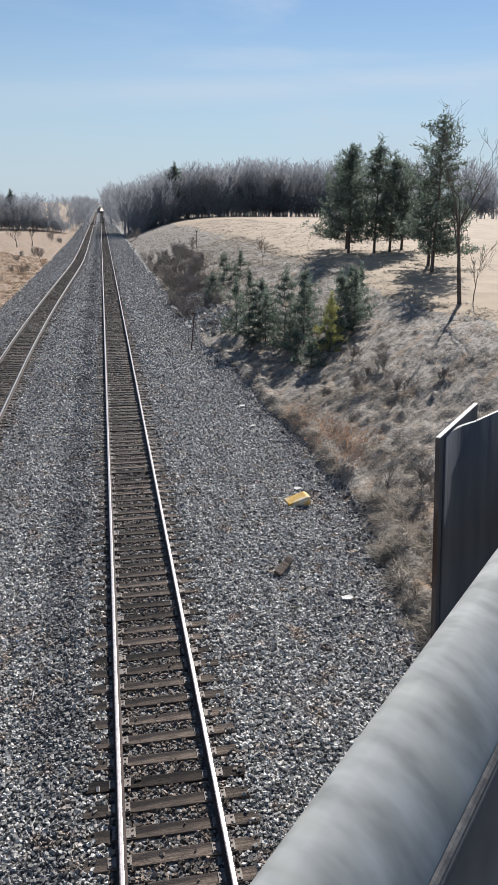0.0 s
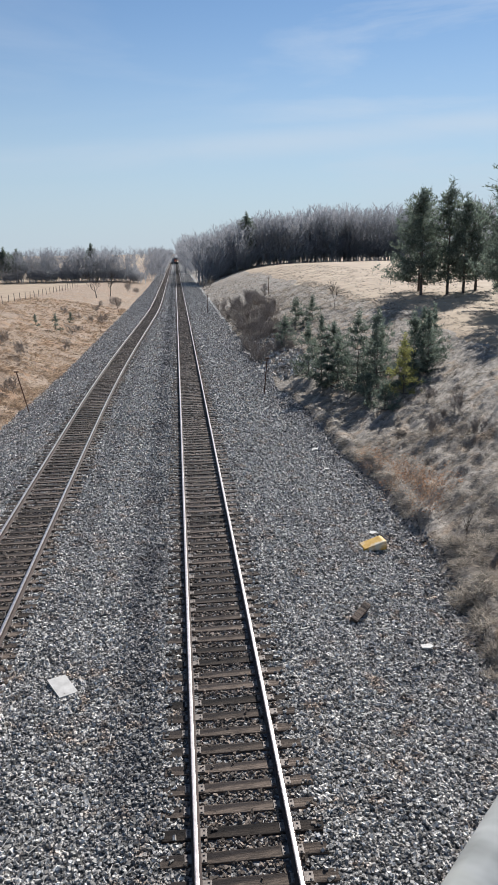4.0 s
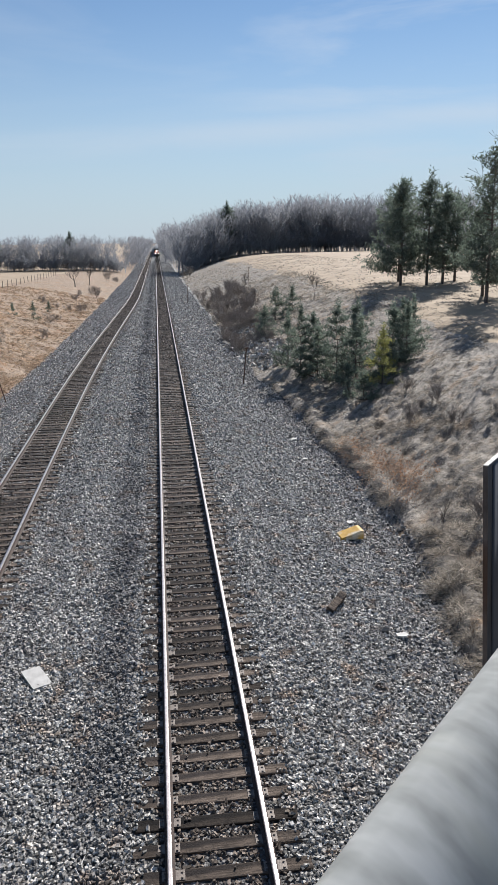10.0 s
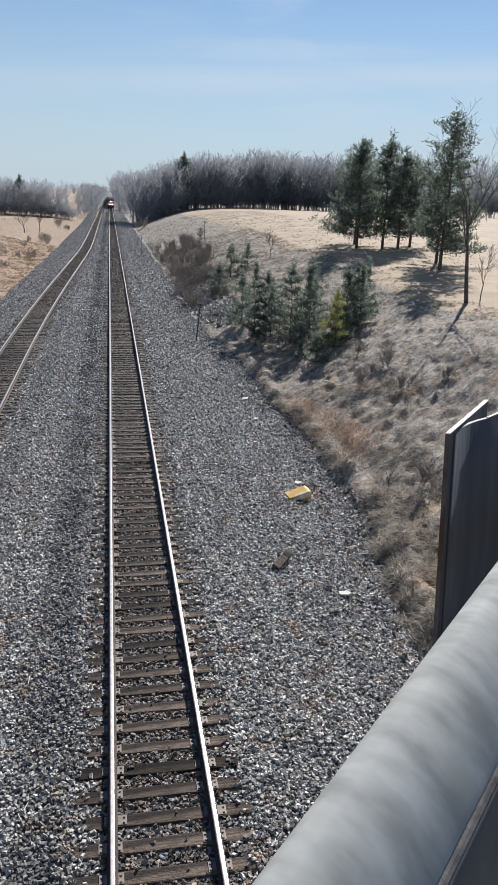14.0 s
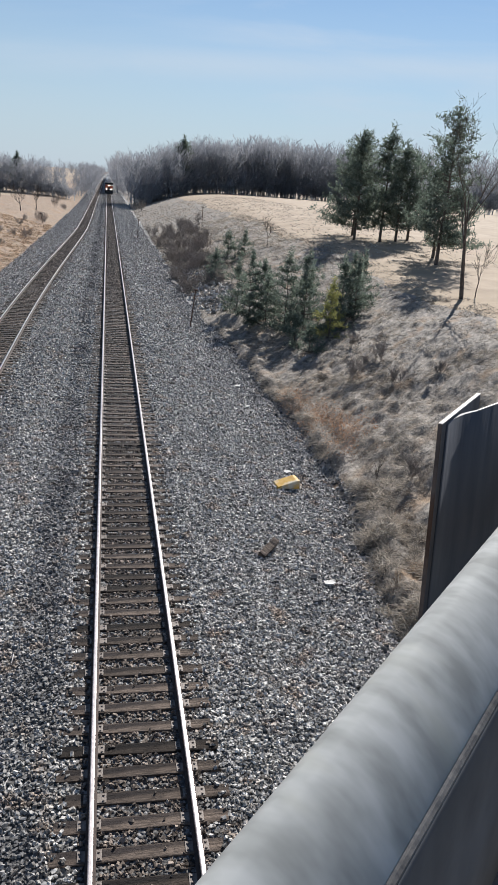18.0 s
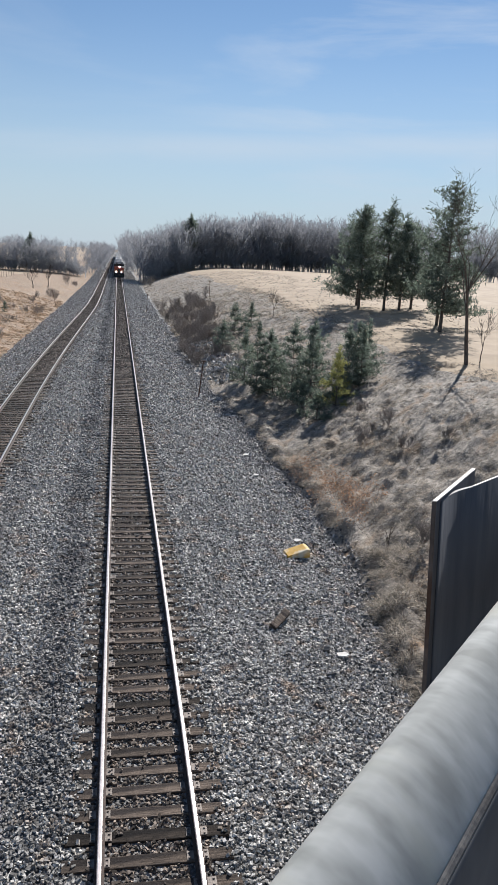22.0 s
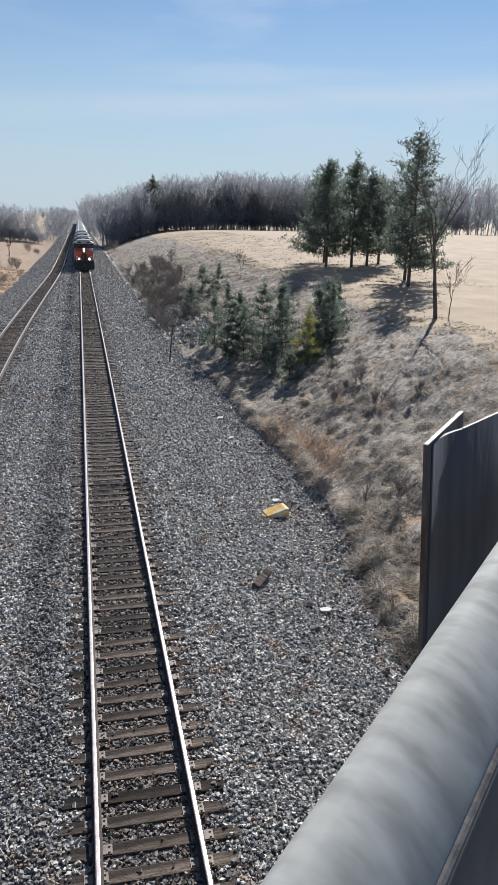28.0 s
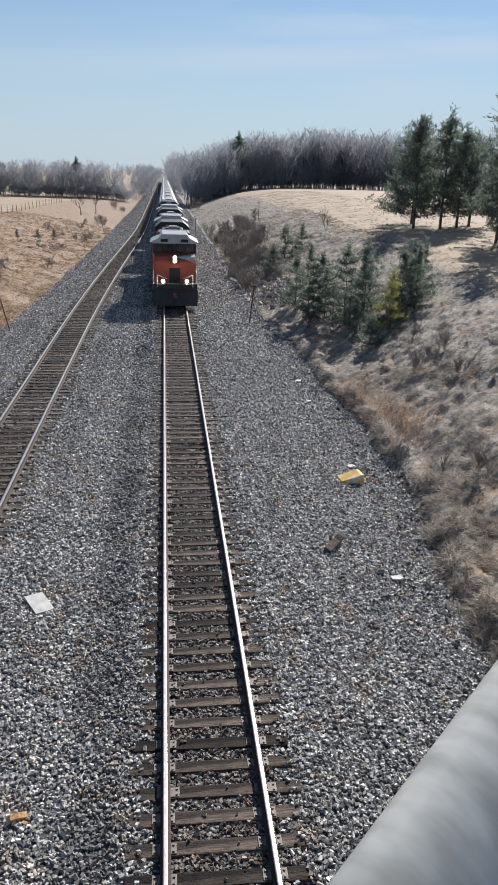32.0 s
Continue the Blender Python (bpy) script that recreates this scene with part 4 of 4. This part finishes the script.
def woods():
    """The leafless woods that close the view, some rows deep, with their undergrowth."""
    rnd = random.Random(21)
    tall = [bare_tree(random.Random(400 + i), 1.0, 3, 0.42, 0.022, 0.0034, low=0, flat=i) for i in range(9)]
    bush = [bare_tree(random.Random(450 + i), 1.0, 3, 0.6, 0.02, 0.007, low=0, flat=20 + i) for i in range(6)]
    pieces = []

    def put(kinds, x, y, h, wide):
        v, f = kinds[rnd.randrange(len(kinds))]
        turn = rnd.uniform(0, 6.28)
        c, s, w = math.cos(turn), math.sin(turn), h * wide
        pieces.append((np.stack([(v[:, 0] * c - v[:, 1] * s) * w + x, (v[:, 0] * s + v[:, 1] * c) * w + y, v[:, 2] * h + float(ground_z(x, y)) - 0.2], 1), f))

    def belt(x0, y0, x1, y1, depth, n, h0, h1, under=1.0):
        for _ in range(n):
            s, t = rnd.random(), rnd.random()
            put(tall, x0 + (x1 - x0) * s + rnd.uniform(-4, 4), y0 + (y1 - y0) * s + t * depth, rnd.uniform(h0, h1), rnd.uniform(0.8, 1.15))
        for _ in range(int(n * under)):
            s, t = rnd.random(), rnd.random() * 0.5
            put(bush, x0 + (x1 - x0) * s + rnd.uniform(-2, 2), y0 + (y1 - y0) * s + t * depth, rnd.uniform(0.3, 0.6) * h0, rnd.uniform(1.0, 1.5))
    belt(8, 210, 22, 228, 22, 95, 12.5, 15.5, 1.5)
    belt(22, 228, 44, 240, 24, 120, 14, 17, 1.2)
    belt(44, 240, 80, 250, 26, 170, 16, 19.5, 1.0)
    belt(80, 250, 330, 230, 28, 300, 17, 22, 1.0)
    belt(6.8, 300, 7.5, 1000, 10, 150, 15, 18.5, 1.0)
    belt(-12, 234, -46, 230, 22, 110, 9, 11.4, 1.8)
    belt(-46, 230, -90, 222, 22, 120, 8, 10.2, 1.6)
    belt(-90, 222, -330, 190, 26, 240, 8, 10.6, 1.2)
    belt(-9, 262, -11, 1000, 12, 140, 10, 12.5, 1.0)
    belt(-60, 1000, 60, 1000, 30, 50, 12, 16)
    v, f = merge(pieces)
    tagged(new("woods", mesh_np("woods", v, f, M_HAZED_WOODS)), "leafless winter woods along the horizon, with haze-grey in their colour", "woods", kind="stuff")


woods()
for i, (x, y, h, r) in enumerate([(-53, 236, 9.2, 3.4), (-50, 240, 8.7, 3.0), (-27, 240, 9.9, 2.4), (21.5, 231, 15.0, 3.2)]):
    pine_tree("pine", "dark pine standing among leafless woods", x, y, h, r, 350 + i, 2.0, 0.6, 0.35, None, 0.2, "pines in the woods", narrow=0.35)


def shrub(x, y, h, seed, wide=1.0, material=None, label="leafless brown shrub on the cutting bank"):
    rnd = random.Random(seed)
    root = thing("shrub", label, "shrub", (x, y, float(ground_z(x, y)) - 0.05), "leafless shrubs on the banks")
    pieces = []
    for k in range(5):
        v, f = bare_tree(rnd, h * rnd.uniform(0.6, 1.0), 3, 0.45, 0.014, 0.006, low=0)
        lean = rnd.uniform(0, 0.45) * wide
        ang = rnd.uniform(0, 6.28)
        v = v.copy()
        v[:, 0] += v[:, 2] * lean * math.cos(ang) + rnd.uniform(-0.3, 0.3) * wide
        v[:, 1] += v[:, 2] * lean * math.sin(ang) + rnd.uniform(-0.3, 0.3) * wide
        pieces.append((v, f))
    part("bush", mesh_np("bush", *merge(pieces), material or M_BRUSH), None, root)


def shrubs():
    rnd = random.Random(31)
    for k in range(95):      # the thicket between the line and the hill
        y = 62 + 58 * rnd.random()
        x = float(toe_right(y)) + rnd.uniform(0.3, 6.5) * (0.6 + (y - 50) / 120)
        shrub(x, y, rnd.uniform(0.9, 1.6) * (0.5 + y / 85), 600 + k, 1.5)
    for k in range(7):      # thin stems on the near bank
        y = rnd.uniform(19, 40)
        shrub(float(toe_right(y)) + rnd.uniform(1.5, 9), y, rnd.uniform(0.7, 1.4), 660 + k, 0.6)
    for k in range(16):      # the other bank
        y = rnd.uniform(34, 120)
        shrub(float(toe_left(y)) - rnd.uniform(0.5, 7), y, rnd.uniform(0.8, 2.0), 700 + k, 1.2, label="leafless brown shrub among dry grass")
    for k in range(10):
        y = rnd.uniform(100, 190)
        shrub(float(toe_left(y)) - rnd.uniform(0.5, 5), y, rnd.uniform(1.5, 3.0), 730 + k, 1.4, label="leafless brown shrub among dry grass")


shrubs()
for k, (x, y) in enumerate(((6.4, 190.0), (8.2, 192.0), (7.2, 186.0))):
    shrub(x, y, 2.7, 780 + k, 2.2, M_BLADE, "pale tan bush of dry stems beside the line")
for i, (x, y, h) in enumerate([(-14.5, 84.6, 1.6), (-16.7, 84.6, 1.1), (-14.3, 95.4, 1.0)]):
    pine_tree("young_pine", "small dark pine alone on a grassy bank", x, y, h, h * 0.42, 150 + i, 8, 0.15, 0.02, None, 0.03, "young pines on the bank")
leafless("bare_tree", "leafless tree at the edge of a tan field", -39.7, 117, 6.4, 16, 4, 0.45, 0.035, 0.012)


def fence():
    """A wire fence on thin posts along the top of the bank."""
    root = thing("fence", "old wire fence on thin wooden posts above the bank", "fence")
    ys = np.arange(58, 190, 4.0)
    zs = ground_z(np.full_like(ys, -25.0), ys)
    rnd = random.Random(9)
    bm = box(-0.04, 0.04, -0.04, 0.04, -0.3, 1.15, 0.008)
    post = bpy.data.meshes.new("post")
    bm.to_mesh(post)
    bm.free()
    post.materials.append(M_TIMBER)
    for y, z in zip(ys, zs):
        part("post", post, None, root, m=pose(-25.0, float(y), float(z), rnd.uniform(-4, 4), rnd.uniform(-4, 4), 0))
    p = np.stack([np.full_like(ys, -25.0), ys, zs], 1)
    for h in (0.45, 0.85, 1.2):
        q = p + np.array([0, 0, h])
        part("wire", mesh_np("wire", *sticks(q[:-1], q[1:], 0.008, 0.008, 3), M_RUSTY), None, root)


fence()

# ---- small things along the line ----


def leaning_post(label, x, y, h, lean_x, lean_y, z):
    root = thing("marker_post", label, "post", (x, y, z - 0.1), group="thin posts beside the line")
    bm = box(-0.035, 0.035, -0.02, 0.02, 0, h, 0.004)
    shear = Matrix(((1, 0, lean_x / h, 0), (0, 1, lean_y / h, 0), (0, 0, 1, 0), (0, 0, 0, 1)))
    bmesh.ops.transform(bm, matrix=shear, verts=bm.verts)
    part("shaft", bm, M_RUSTY, root)
    part("tab", box(lean_x - 0.14, lean_x + 0.14, lean_y - 0.03, lean_y + 0.03, h - 0.03, h + 0.05, 0.006), M_RUSTY, root)
    return root


leaning_post("thin rusty iron post leaning beside the ballast", 4.81, 47.2, 2.6, 0.25, 0, -0.6)
leaning_post("thin rusty iron post leaning beside the ballast", -10.2, 45.5, 2.6, -0.55, 0, -0.7)
leaning_post("thin rusty iron post leaning beside the ballast", 3.85, 112.6, 2.8, 0.1, 0, -0.45)
leaning_post("thin rusty iron post leaning beside the ballast", -9.9, 119.0, 2.7, -0.6, 0, -0.9)
leaning_post("dark wooden post standing in the grass on the hill", 13.8, 116.4, 2.8, 0, 0, float(ground_z(13.8, 116.4)))


def litter():
    board = thing("board", "pale flat board lying on the ballast", "board", (-3.5, 13.95, float(bed_z(-3.5, 13.95)) + 0.05))
    part("panel", box(-0.21, 0.21, -0.36, 0.36, -0.02, 0.02, 0.004), M_BOARD, board, m=pose(0, 0, 0, 4, 3, 30))
    yel = thing("yellow_panel", "bent yellow painted metal panel lying on the stones", "scrap panel", (5.25, 21.1, float(bed_z(5.25, 21.1)) + 0.12))
    part("sheet", prism([(-0.40, -0.10), (-0.36, -0.02), (-0.10, 0.05), (0.28, 0.16), (0.38, 0.15), (0.38, -0.12), (0.34, -0.12), (0.33, 0.08), (-0.08, -0.01), (-0.36, -0.10)], 0.46, "y", start=-0.23), M_YELLOW, yel, m=pose(0, 0, 0.04, 2, 0, 8))
    part("flange", prism([(-0.36, -0.10), (-0.10, 0.03), (0.28, 0.13), (0.36, 0.12), (0.36, -0.12)], 0.02, "y", start=-0.25), M_YELLOW, yel, "bright yellow bent-down front", m=pose(0, 0, 0.04, 2, 0, 8))
    blk = thing("tie_stub", "short dark broken tie end on the stones", "timber", (3.65, 16.4, float(bed_z(3.65, 16.4)) + 0.08))
    part("stub", box(-0.10, 0.10, -0.40, 0.40, -0.09, 0.11, 0.015), M_TIE, blk, m=pose(0, 0, 0.03, 9, 24, -36))
    heap = thing("wood_scrap", "rotten orange-brown piece of wood on the ballast", "debris", (-2.94, 8.25, float(bed_z(-2.94, 8.25)) + 0.04))
    part("chunk", prism([(-0.14, -0.03), (0.10, -0.04), (0.15, 0.03), (0.02, 0.06), (-0.10, 0.05)], 0.10, "y", start=-0.05), M_ROT, heap, m=pose(0, 0, 0, 8, 5, 20))
    part("chip", prism([(-0.07, -0.02), (0.06, -0.02), (0.03, 0.03)], 0.05, "y"), M_ROT, heap, m=pose(0.12, -0.12, 0, 0, 12, -35))
    for i, (x, y, s) in enumerate([(4.92, 14.9, 0.26), (5.55, 29.9, 0.25), (5.66, 33.2, 0.3), (9.0, 69.5, 0.5), (-2.62, 29.6, 0.13), (5.6, 22.4, 0.22)]):
        pc = thing("scrap_piece", "small flat whitish piece of scrap on the stones", "debris", (x, y, float(max(bed_z(x, y), ground_z(x, y))) + 0.075), group="scraps on the ballast", turn=40.0 * i)
        bm = prism([(-0.5 * s, -0.35 * s), (0.45 * s, -0.42 * s), (0.62 * s, 0.1 * s), (0.2 * s, 0.45 * s), (-0.55 * s, 0.3 * s)], 0.03, "y")
        bmesh.ops.rotate(bm, verts=bm.verts, matrix=Matrix.Rotation(radians(84), 3, "X"))
        part("sheet", bm, M_BOARD, pc)


litter()


def splinters():
    """Pale straws, twigs and chips strewn over the stones."""
    rng = np.random.default_rng(77)
    n = 260
    y = rng.uniform(8, 34, n)
    x = np.where(rng.random(n) < 0.45, rng.uniform(-4.4, -1.6, n), rng.uniform(2.2, 6.4, n))
    ang, ln = rng.uniform(0, 6.28, n), rng.uniform(0.06, 0.30, n)
    a = np.stack([x, y, bed_z(x, y) + 0.05], 1)
    e = a + np.stack([np.cos(ang) * ln, np.sin(ang) * ln, rng.uniform(-0.02, 0.03, n)], 1)
    tagged(new("splinters", mesh_np("splinters", *sticks(a, e, rng.uniform(0.005, 0.016, n), 0.004, 4), M_BOARD)), "pale straws and wood chips strewn over the ballast", "debris", kind="stuff")


splinters()


def bramble(x, y, seed, wide, count):
    """A low tangle of canes that still holds its dead leaves."""
    rng = np.random.default_rng(seed)
    z = float(ground_z(x, y))
    root = thing("bramble", "low bramble with dry reddish-tan leaves at the bank's foot", "shrub", (x, y, z - 0.03), group="brambles on the bank")
    n = 40
    a = np.stack([rng.normal(0, wide * 0.4, n), rng.normal(0, wide * 0.6, n), np.zeros(n)], 1)
    a[:, 2] = ground_z(a[:, 0] + x, a[:, 1] + y) - z
    e = a + np.stack([rng.normal(0, 0.3, n), rng.normal(0, 0.3, n), rng.uniform(0.35, 0.85, n)], 1)
    tagged(part("cane_tangle", mesh_np("cane_tangle", *sticks(a, e, 0.007, 0.003, 4), M_BRUSH), None, root), "thin brown canes", kind="stuff")
    pick, s = rng.integers(0, n, count), rng.uniform(0.15, 1.05, (count, 1))
    o = a[pick] + (e[pick] - a[pick]) * s + rng.normal(0, 0.12, (count, 3)) * np.array([1, 1, 0.5])
    d = rng.normal(size=(count, 3))
    d /= np.linalg.norm(d, axis=1, keepdims=True)
    side = np.cross(d, rng.normal(size=(count, 3)))
    side /= np.linalg.norm(side, axis=1, keepdims=True)
    ln = rng.uniform(0.025, 0.05, (count, 1))
    v = np.stack([o - d * ln, o + side * ln * 0.55, o + d * ln, o - side * ln * 0.55], 1).reshape(-1, 3)
    tagged(part("foliage", mesh_np("foliage", v, np.arange(len(v)).reshape(-1, 4), M_LEAF), None, root), "dry reddish-tan leaves", kind="stuff")


for i, (x, y, wide, count) in enumerate([(8.3, 27.6, 1.3, 900), (8.7, 25.6, 1.2, 700), (7.9, 30.0, 1.1, 500), (8.2, 24.0, 0.8, 260)]):
    bramble(x, y, 910 + i, wide, count)


# ---- loose stones and grass, too many to count ----


def stones(xs, ys, zs, size, rng, name, label, material, flat=0.4):
    """Angular stones, each a skewed block, as one mesh."""
    n = len(xs)
    c = np.array([[-1, -1, -1], [1, -1, -1], [1, 1, -1], [-1, 1, -1], [-1, -1, 1], [1, -1, 1], [1, 1, 1], [-1, 1, 1]], float)
    v = np.broadcast_to(c, (n, 8, 3)) * rng.uniform(0.45, 1.0, (n, 8, 3))
    half = size * rng.uniform(0.55, 1.25, (n, 1)) * np.stack([rng.uniform(0.7, 1.2, n), rng.uniform(0.5, 0.9, n), rng.uniform(0.42, 0.75, n)], 1)
    v = v * half[:, None, :]
    q = rng.normal(size=(n, 4)) * np.array([1.0, flat, flat, 1.0])
    q /= np.linalg.norm(q, axis=1, keepdims=True)
    w, x, y, z = q.T
    r = np.stack([np.stack([1 - 2 * (y * y + z * z), 2 * (x * y - z * w), 2 * (x * z + y * w)], 1),
                  np.stack([2 * (x * y + z * w), 1 - 2 * (x * x + z * z), 2 * (y * z - x * w)], 1),
                  np.stack([2 * (x * z - y * w), 2 * (y * z + x * w), 1 - 2 * (x * x + y * y)], 1)], 1)
    v = np.einsum("nij,nkj->nki", r, v) + np.stack([xs, ys, zs], 1)[:, None]
    quads = np.array([[0, 3, 2, 1], [4, 5, 6, 7], [0, 1, 5, 4], [1, 2, 6, 5], [2, 3, 7, 6], [3, 0, 4, 7]])
    f = (quads[None] + (np.arange(n) * 8)[:, None, None]).reshape(-1, 4)
    tagged(new(name, mesh_np(name, v.reshape(-1, 3), f, material)), label, "stones", kind="stuff")


def loose_stones():
    rng = np.random.default_rng(12)

    def scatter(density, y0, y1, x0, x1):
        n = int(density * (y1 - y0) * (x1 - x0))
        x, y = rng.uniform(x0, x1, n), rng.uniform(y0, y1, n)
        keep = (x > -3.2 - 0.42 * y) & (x < 2.2 + 0.33 * y) & (x > toe_left(y) - 0.2) & (x < toe_right(y) + 0.2)
        return x[keep], y[keep]
    x, y = [np.concatenate(c) for c in zip(scatter(430, 6.0, 17, -9, 7), scatter(280, 17, 26, -10.5, 7.5), scatter(130, 26, 40, -11.4, 7.5), scatter(70, 40, 58, -11.4, 7.5), scatter(40, 58, 100, -11, 7), scatter(17, 100, 190, -10.5, 7), scatter(9, 190, 330, -10, 7))]
    drop = rng.random(len(x)) > np.clip((335 - y) / 70, 0, 1)
    x, y = x[~drop], y[~drop]
    # clear of the ties and rails
    spots = np.array(TIE_SPOTS)
    on_tie = np.zeros(len(x), bool)
    for tx, ty in spots:
        near = np.abs(y - ty) < 0.125
        on_tie[near] |= np.abs(x[near] - tx) < 1.28
    xc = left_x(y)
    off = np.where(np.abs(x) < np.abs(x - xc), x, x - xc)
    on_rail = np.abs(np.abs(off) - GAUGE) < 0.11
    bury = (np.abs(off) > 1.12) & (rng.random(len(x)) < 0.25)
    keep = (~on_tie | bury | (rng.random(len(x)) < 0.01)) & ~on_rail
    x, y, off, lifted = x[keep], y[keep], off[keep], on_tie[keep]
    crib = np.abs(off) < 0.95
    z = bed_z(x, y) + rng.uniform(-0.016, 0.030, len(x)) + np.where(crib, -0.008, 0.0)
    z = np.where(lifted, np.maximum(z, -0.178), z)
    grow = 0.039 + 0.0008 * np.clip(y - 12, 0, 90)
    for which, name, label, material in ((~crib, "ballast_stones", "loose grey angular ballast stones", M_STONE), (crib, "crib_stones", "brown-grey stones between the ties", M_CRIB)):
        s = which
        stones(x[s], y[s], z[s], grow[s, None], rng, name, label, material)
    # dark rocks in the ditch at the foot of the bank
    y = rng.uniform(10, 75, 9000)
    x = toe_right(y) - np.abs(rng.normal(0, 0.85, len(y))) + 0.15
    stones(x, y, np.maximum(bed_z(x, y), ground_z(x, y)) + rng.uniform(-0.03, 0.03, len(y)), 0.045 + 0.055 * rng.random((len(y), 1)) ** 2.5, rng, "ditch_rocks", "dark broken rocks along the ditch", M_ROCK, flat=0.8)
    # a spill of broken rock down the bank below the young pines
    y = rng.uniform(53, 78, 1500)
    x = toe_right(y) + 0.4 + 3.6 * rng.random(len(y)) ** 0.8
    stones(x, y, ground_z(x, y) + rng.uniform(0.0, 0.10, len(y)), 0.10 + 0.16 * rng.random((len(y), 1)) ** 2, rng, "rock_spill", "grey broken rock spilled down the bank", M_STONE, flat=0.8)


loose_stones()


def blades(x, y, z, length, lean, width, rng, k):
    """Tufts of k thin curved blades that lean the given way."""
    n = len(x)
    o = np.stack([x, y, z], 1)[:, None] + rng.normal(0, 0.06, (n, k, 3)) * np.array([1, 1, 0.2])
    d = lean[:, None] + rng.normal(0, 0.5, (n, k, 3)) * np.array([1, 1, 0.5])
    d /= np.linalg.norm(d, axis=-1, keepdims=True)
    ln = length[:, None, None] * rng.uniform(0.5, 1.3, (n, k, 1))
    side = np.cross(d, rng.normal(size=(n, k, 3)))
    side *= width / np.linalg.norm(side, axis=-1, keepdims=True)
    mid = o + d * ln * 0.6
    tip = mid + d * ln * 0.5 * np.array([1, 1, 0.3]) - np.array([0, 0, 1]) * ln * 0.22
    v = np.stack([o - side, o + side, mid - side * 0.7, mid + side * 0.7, tip], 2).reshape(-1, 3)
    base = np.arange(n * k)[:, None] * 5
    return v, np.concatenate([base + np.array([[0, 1, 3]]), base + np.array([[0, 3, 2]]), base + np.array([[2, 3, 4]])])


def grass():
    rng = np.random.default_rng(5)
    pieces = []

    def patch(n, y0, y1, toe, sign, reach, length, width, k, power=1.0):
        y = y0 + (y1 - y0) * rng.random(n) ** power
        x = toe(y) + sign * (0.1 + reach * rng.random(n) ** 1.2)
        thick = lattice(x, y, 1.3, 8) + rng.random(n) * 0.5
        keep = thick > 0.62
        x, y, thick = x[keep], y[keep], thick[keep]
        lean = np.stack([-0.55 * sign * np.ones_like(x), -0.25 + 0.5 * (lattice(x, y, 2.0, 9) - 0.5), np.full_like(x, 0.14)], 1)
        pieces.append(blades(x, y, ground_z(x, y) - 0.02, length * (0.6 + 0.7 * lattice(x, y, 1.7, 10)), lean, width, rng, k))
    patch(42000, 11, 34, toe_right, 1, 13, 0.20, 0.0065, 5)
    # tussocks: domes of long blades that droop outwards
    n = 90
    ty = 10 + 11 * rng.random(n) ** 1.2
    tx = toe_right(ty) - 0.2 + 2.6 * rng.random(n) ** 1.6
    size = rng.uniform(0.6, 1.5, n)
    k = 240
    ang, rad = rng.uniform(0, 6.28, (n, k)), rng.random((n, k)) ** 0.6
    rx, ry = np.cos(ang) * rad, np.sin(ang) * rad
    x, y = (tx[:, None] + rx * 0.30 * size[:, None]).ravel(), (ty[:, None] + ry * 0.30 * size[:, None]).ravel()
    lean = np.stack([rx.ravel() - 0.25, ry.ravel() - 0.1, 0.75 - 0.7 * rad.ravel()], 1)
    z = ground_z(x, y) + (0.22 * size[:, None] * (1 - rad ** 2)).ravel() - 0.03
    pieces.append(blades(x, y, z, np.repeat(size, k) * 0.27, lean, 0.008, rng, 1))
    patch(18000, 30, 62, toe_right, 1, 17, 0.22, 0.013, 5)
    patch(9000, 60, 120, toe_right, 1, 16, 0.45, 0.025, 4)
    patch(12000, 60, 190, toe_right, 1, 30, 0.35, 0.03, 3)
    v, f = merge(pieces)
    tagged(new("dry_grass", mesh_np("dry_grass", v, f, M_BLADE)), "matted tufts of dry grey-brown winter grass", "grass", kind="stuff")
    pieces.clear()
    patch(16000, 22, 60, toe_left, -1, 15, 0.38, 0.016, 5)
    patch(10000, 58, 130, toe_left, -1, 16, 0.45, 0.025, 4)
    v, f = merge(pieces)
    tagged(new("dry_grass", mesh_np("dry_grass", v, f, M_TAN_BLADE)), "matted tufts of dry orange-tan winter grass", "grass", kind="stuff")


grass()


def motions():
    """The train draws near along the straight track at an even pace."""
    for ob, back in train:
        walk(ob, [(t, pose(0, 50.0 + 17.85 * (32.0 - t) + back, 0)) for t in (0.0, 8.0, 16.0, 24.0, 32.0)])


motions()
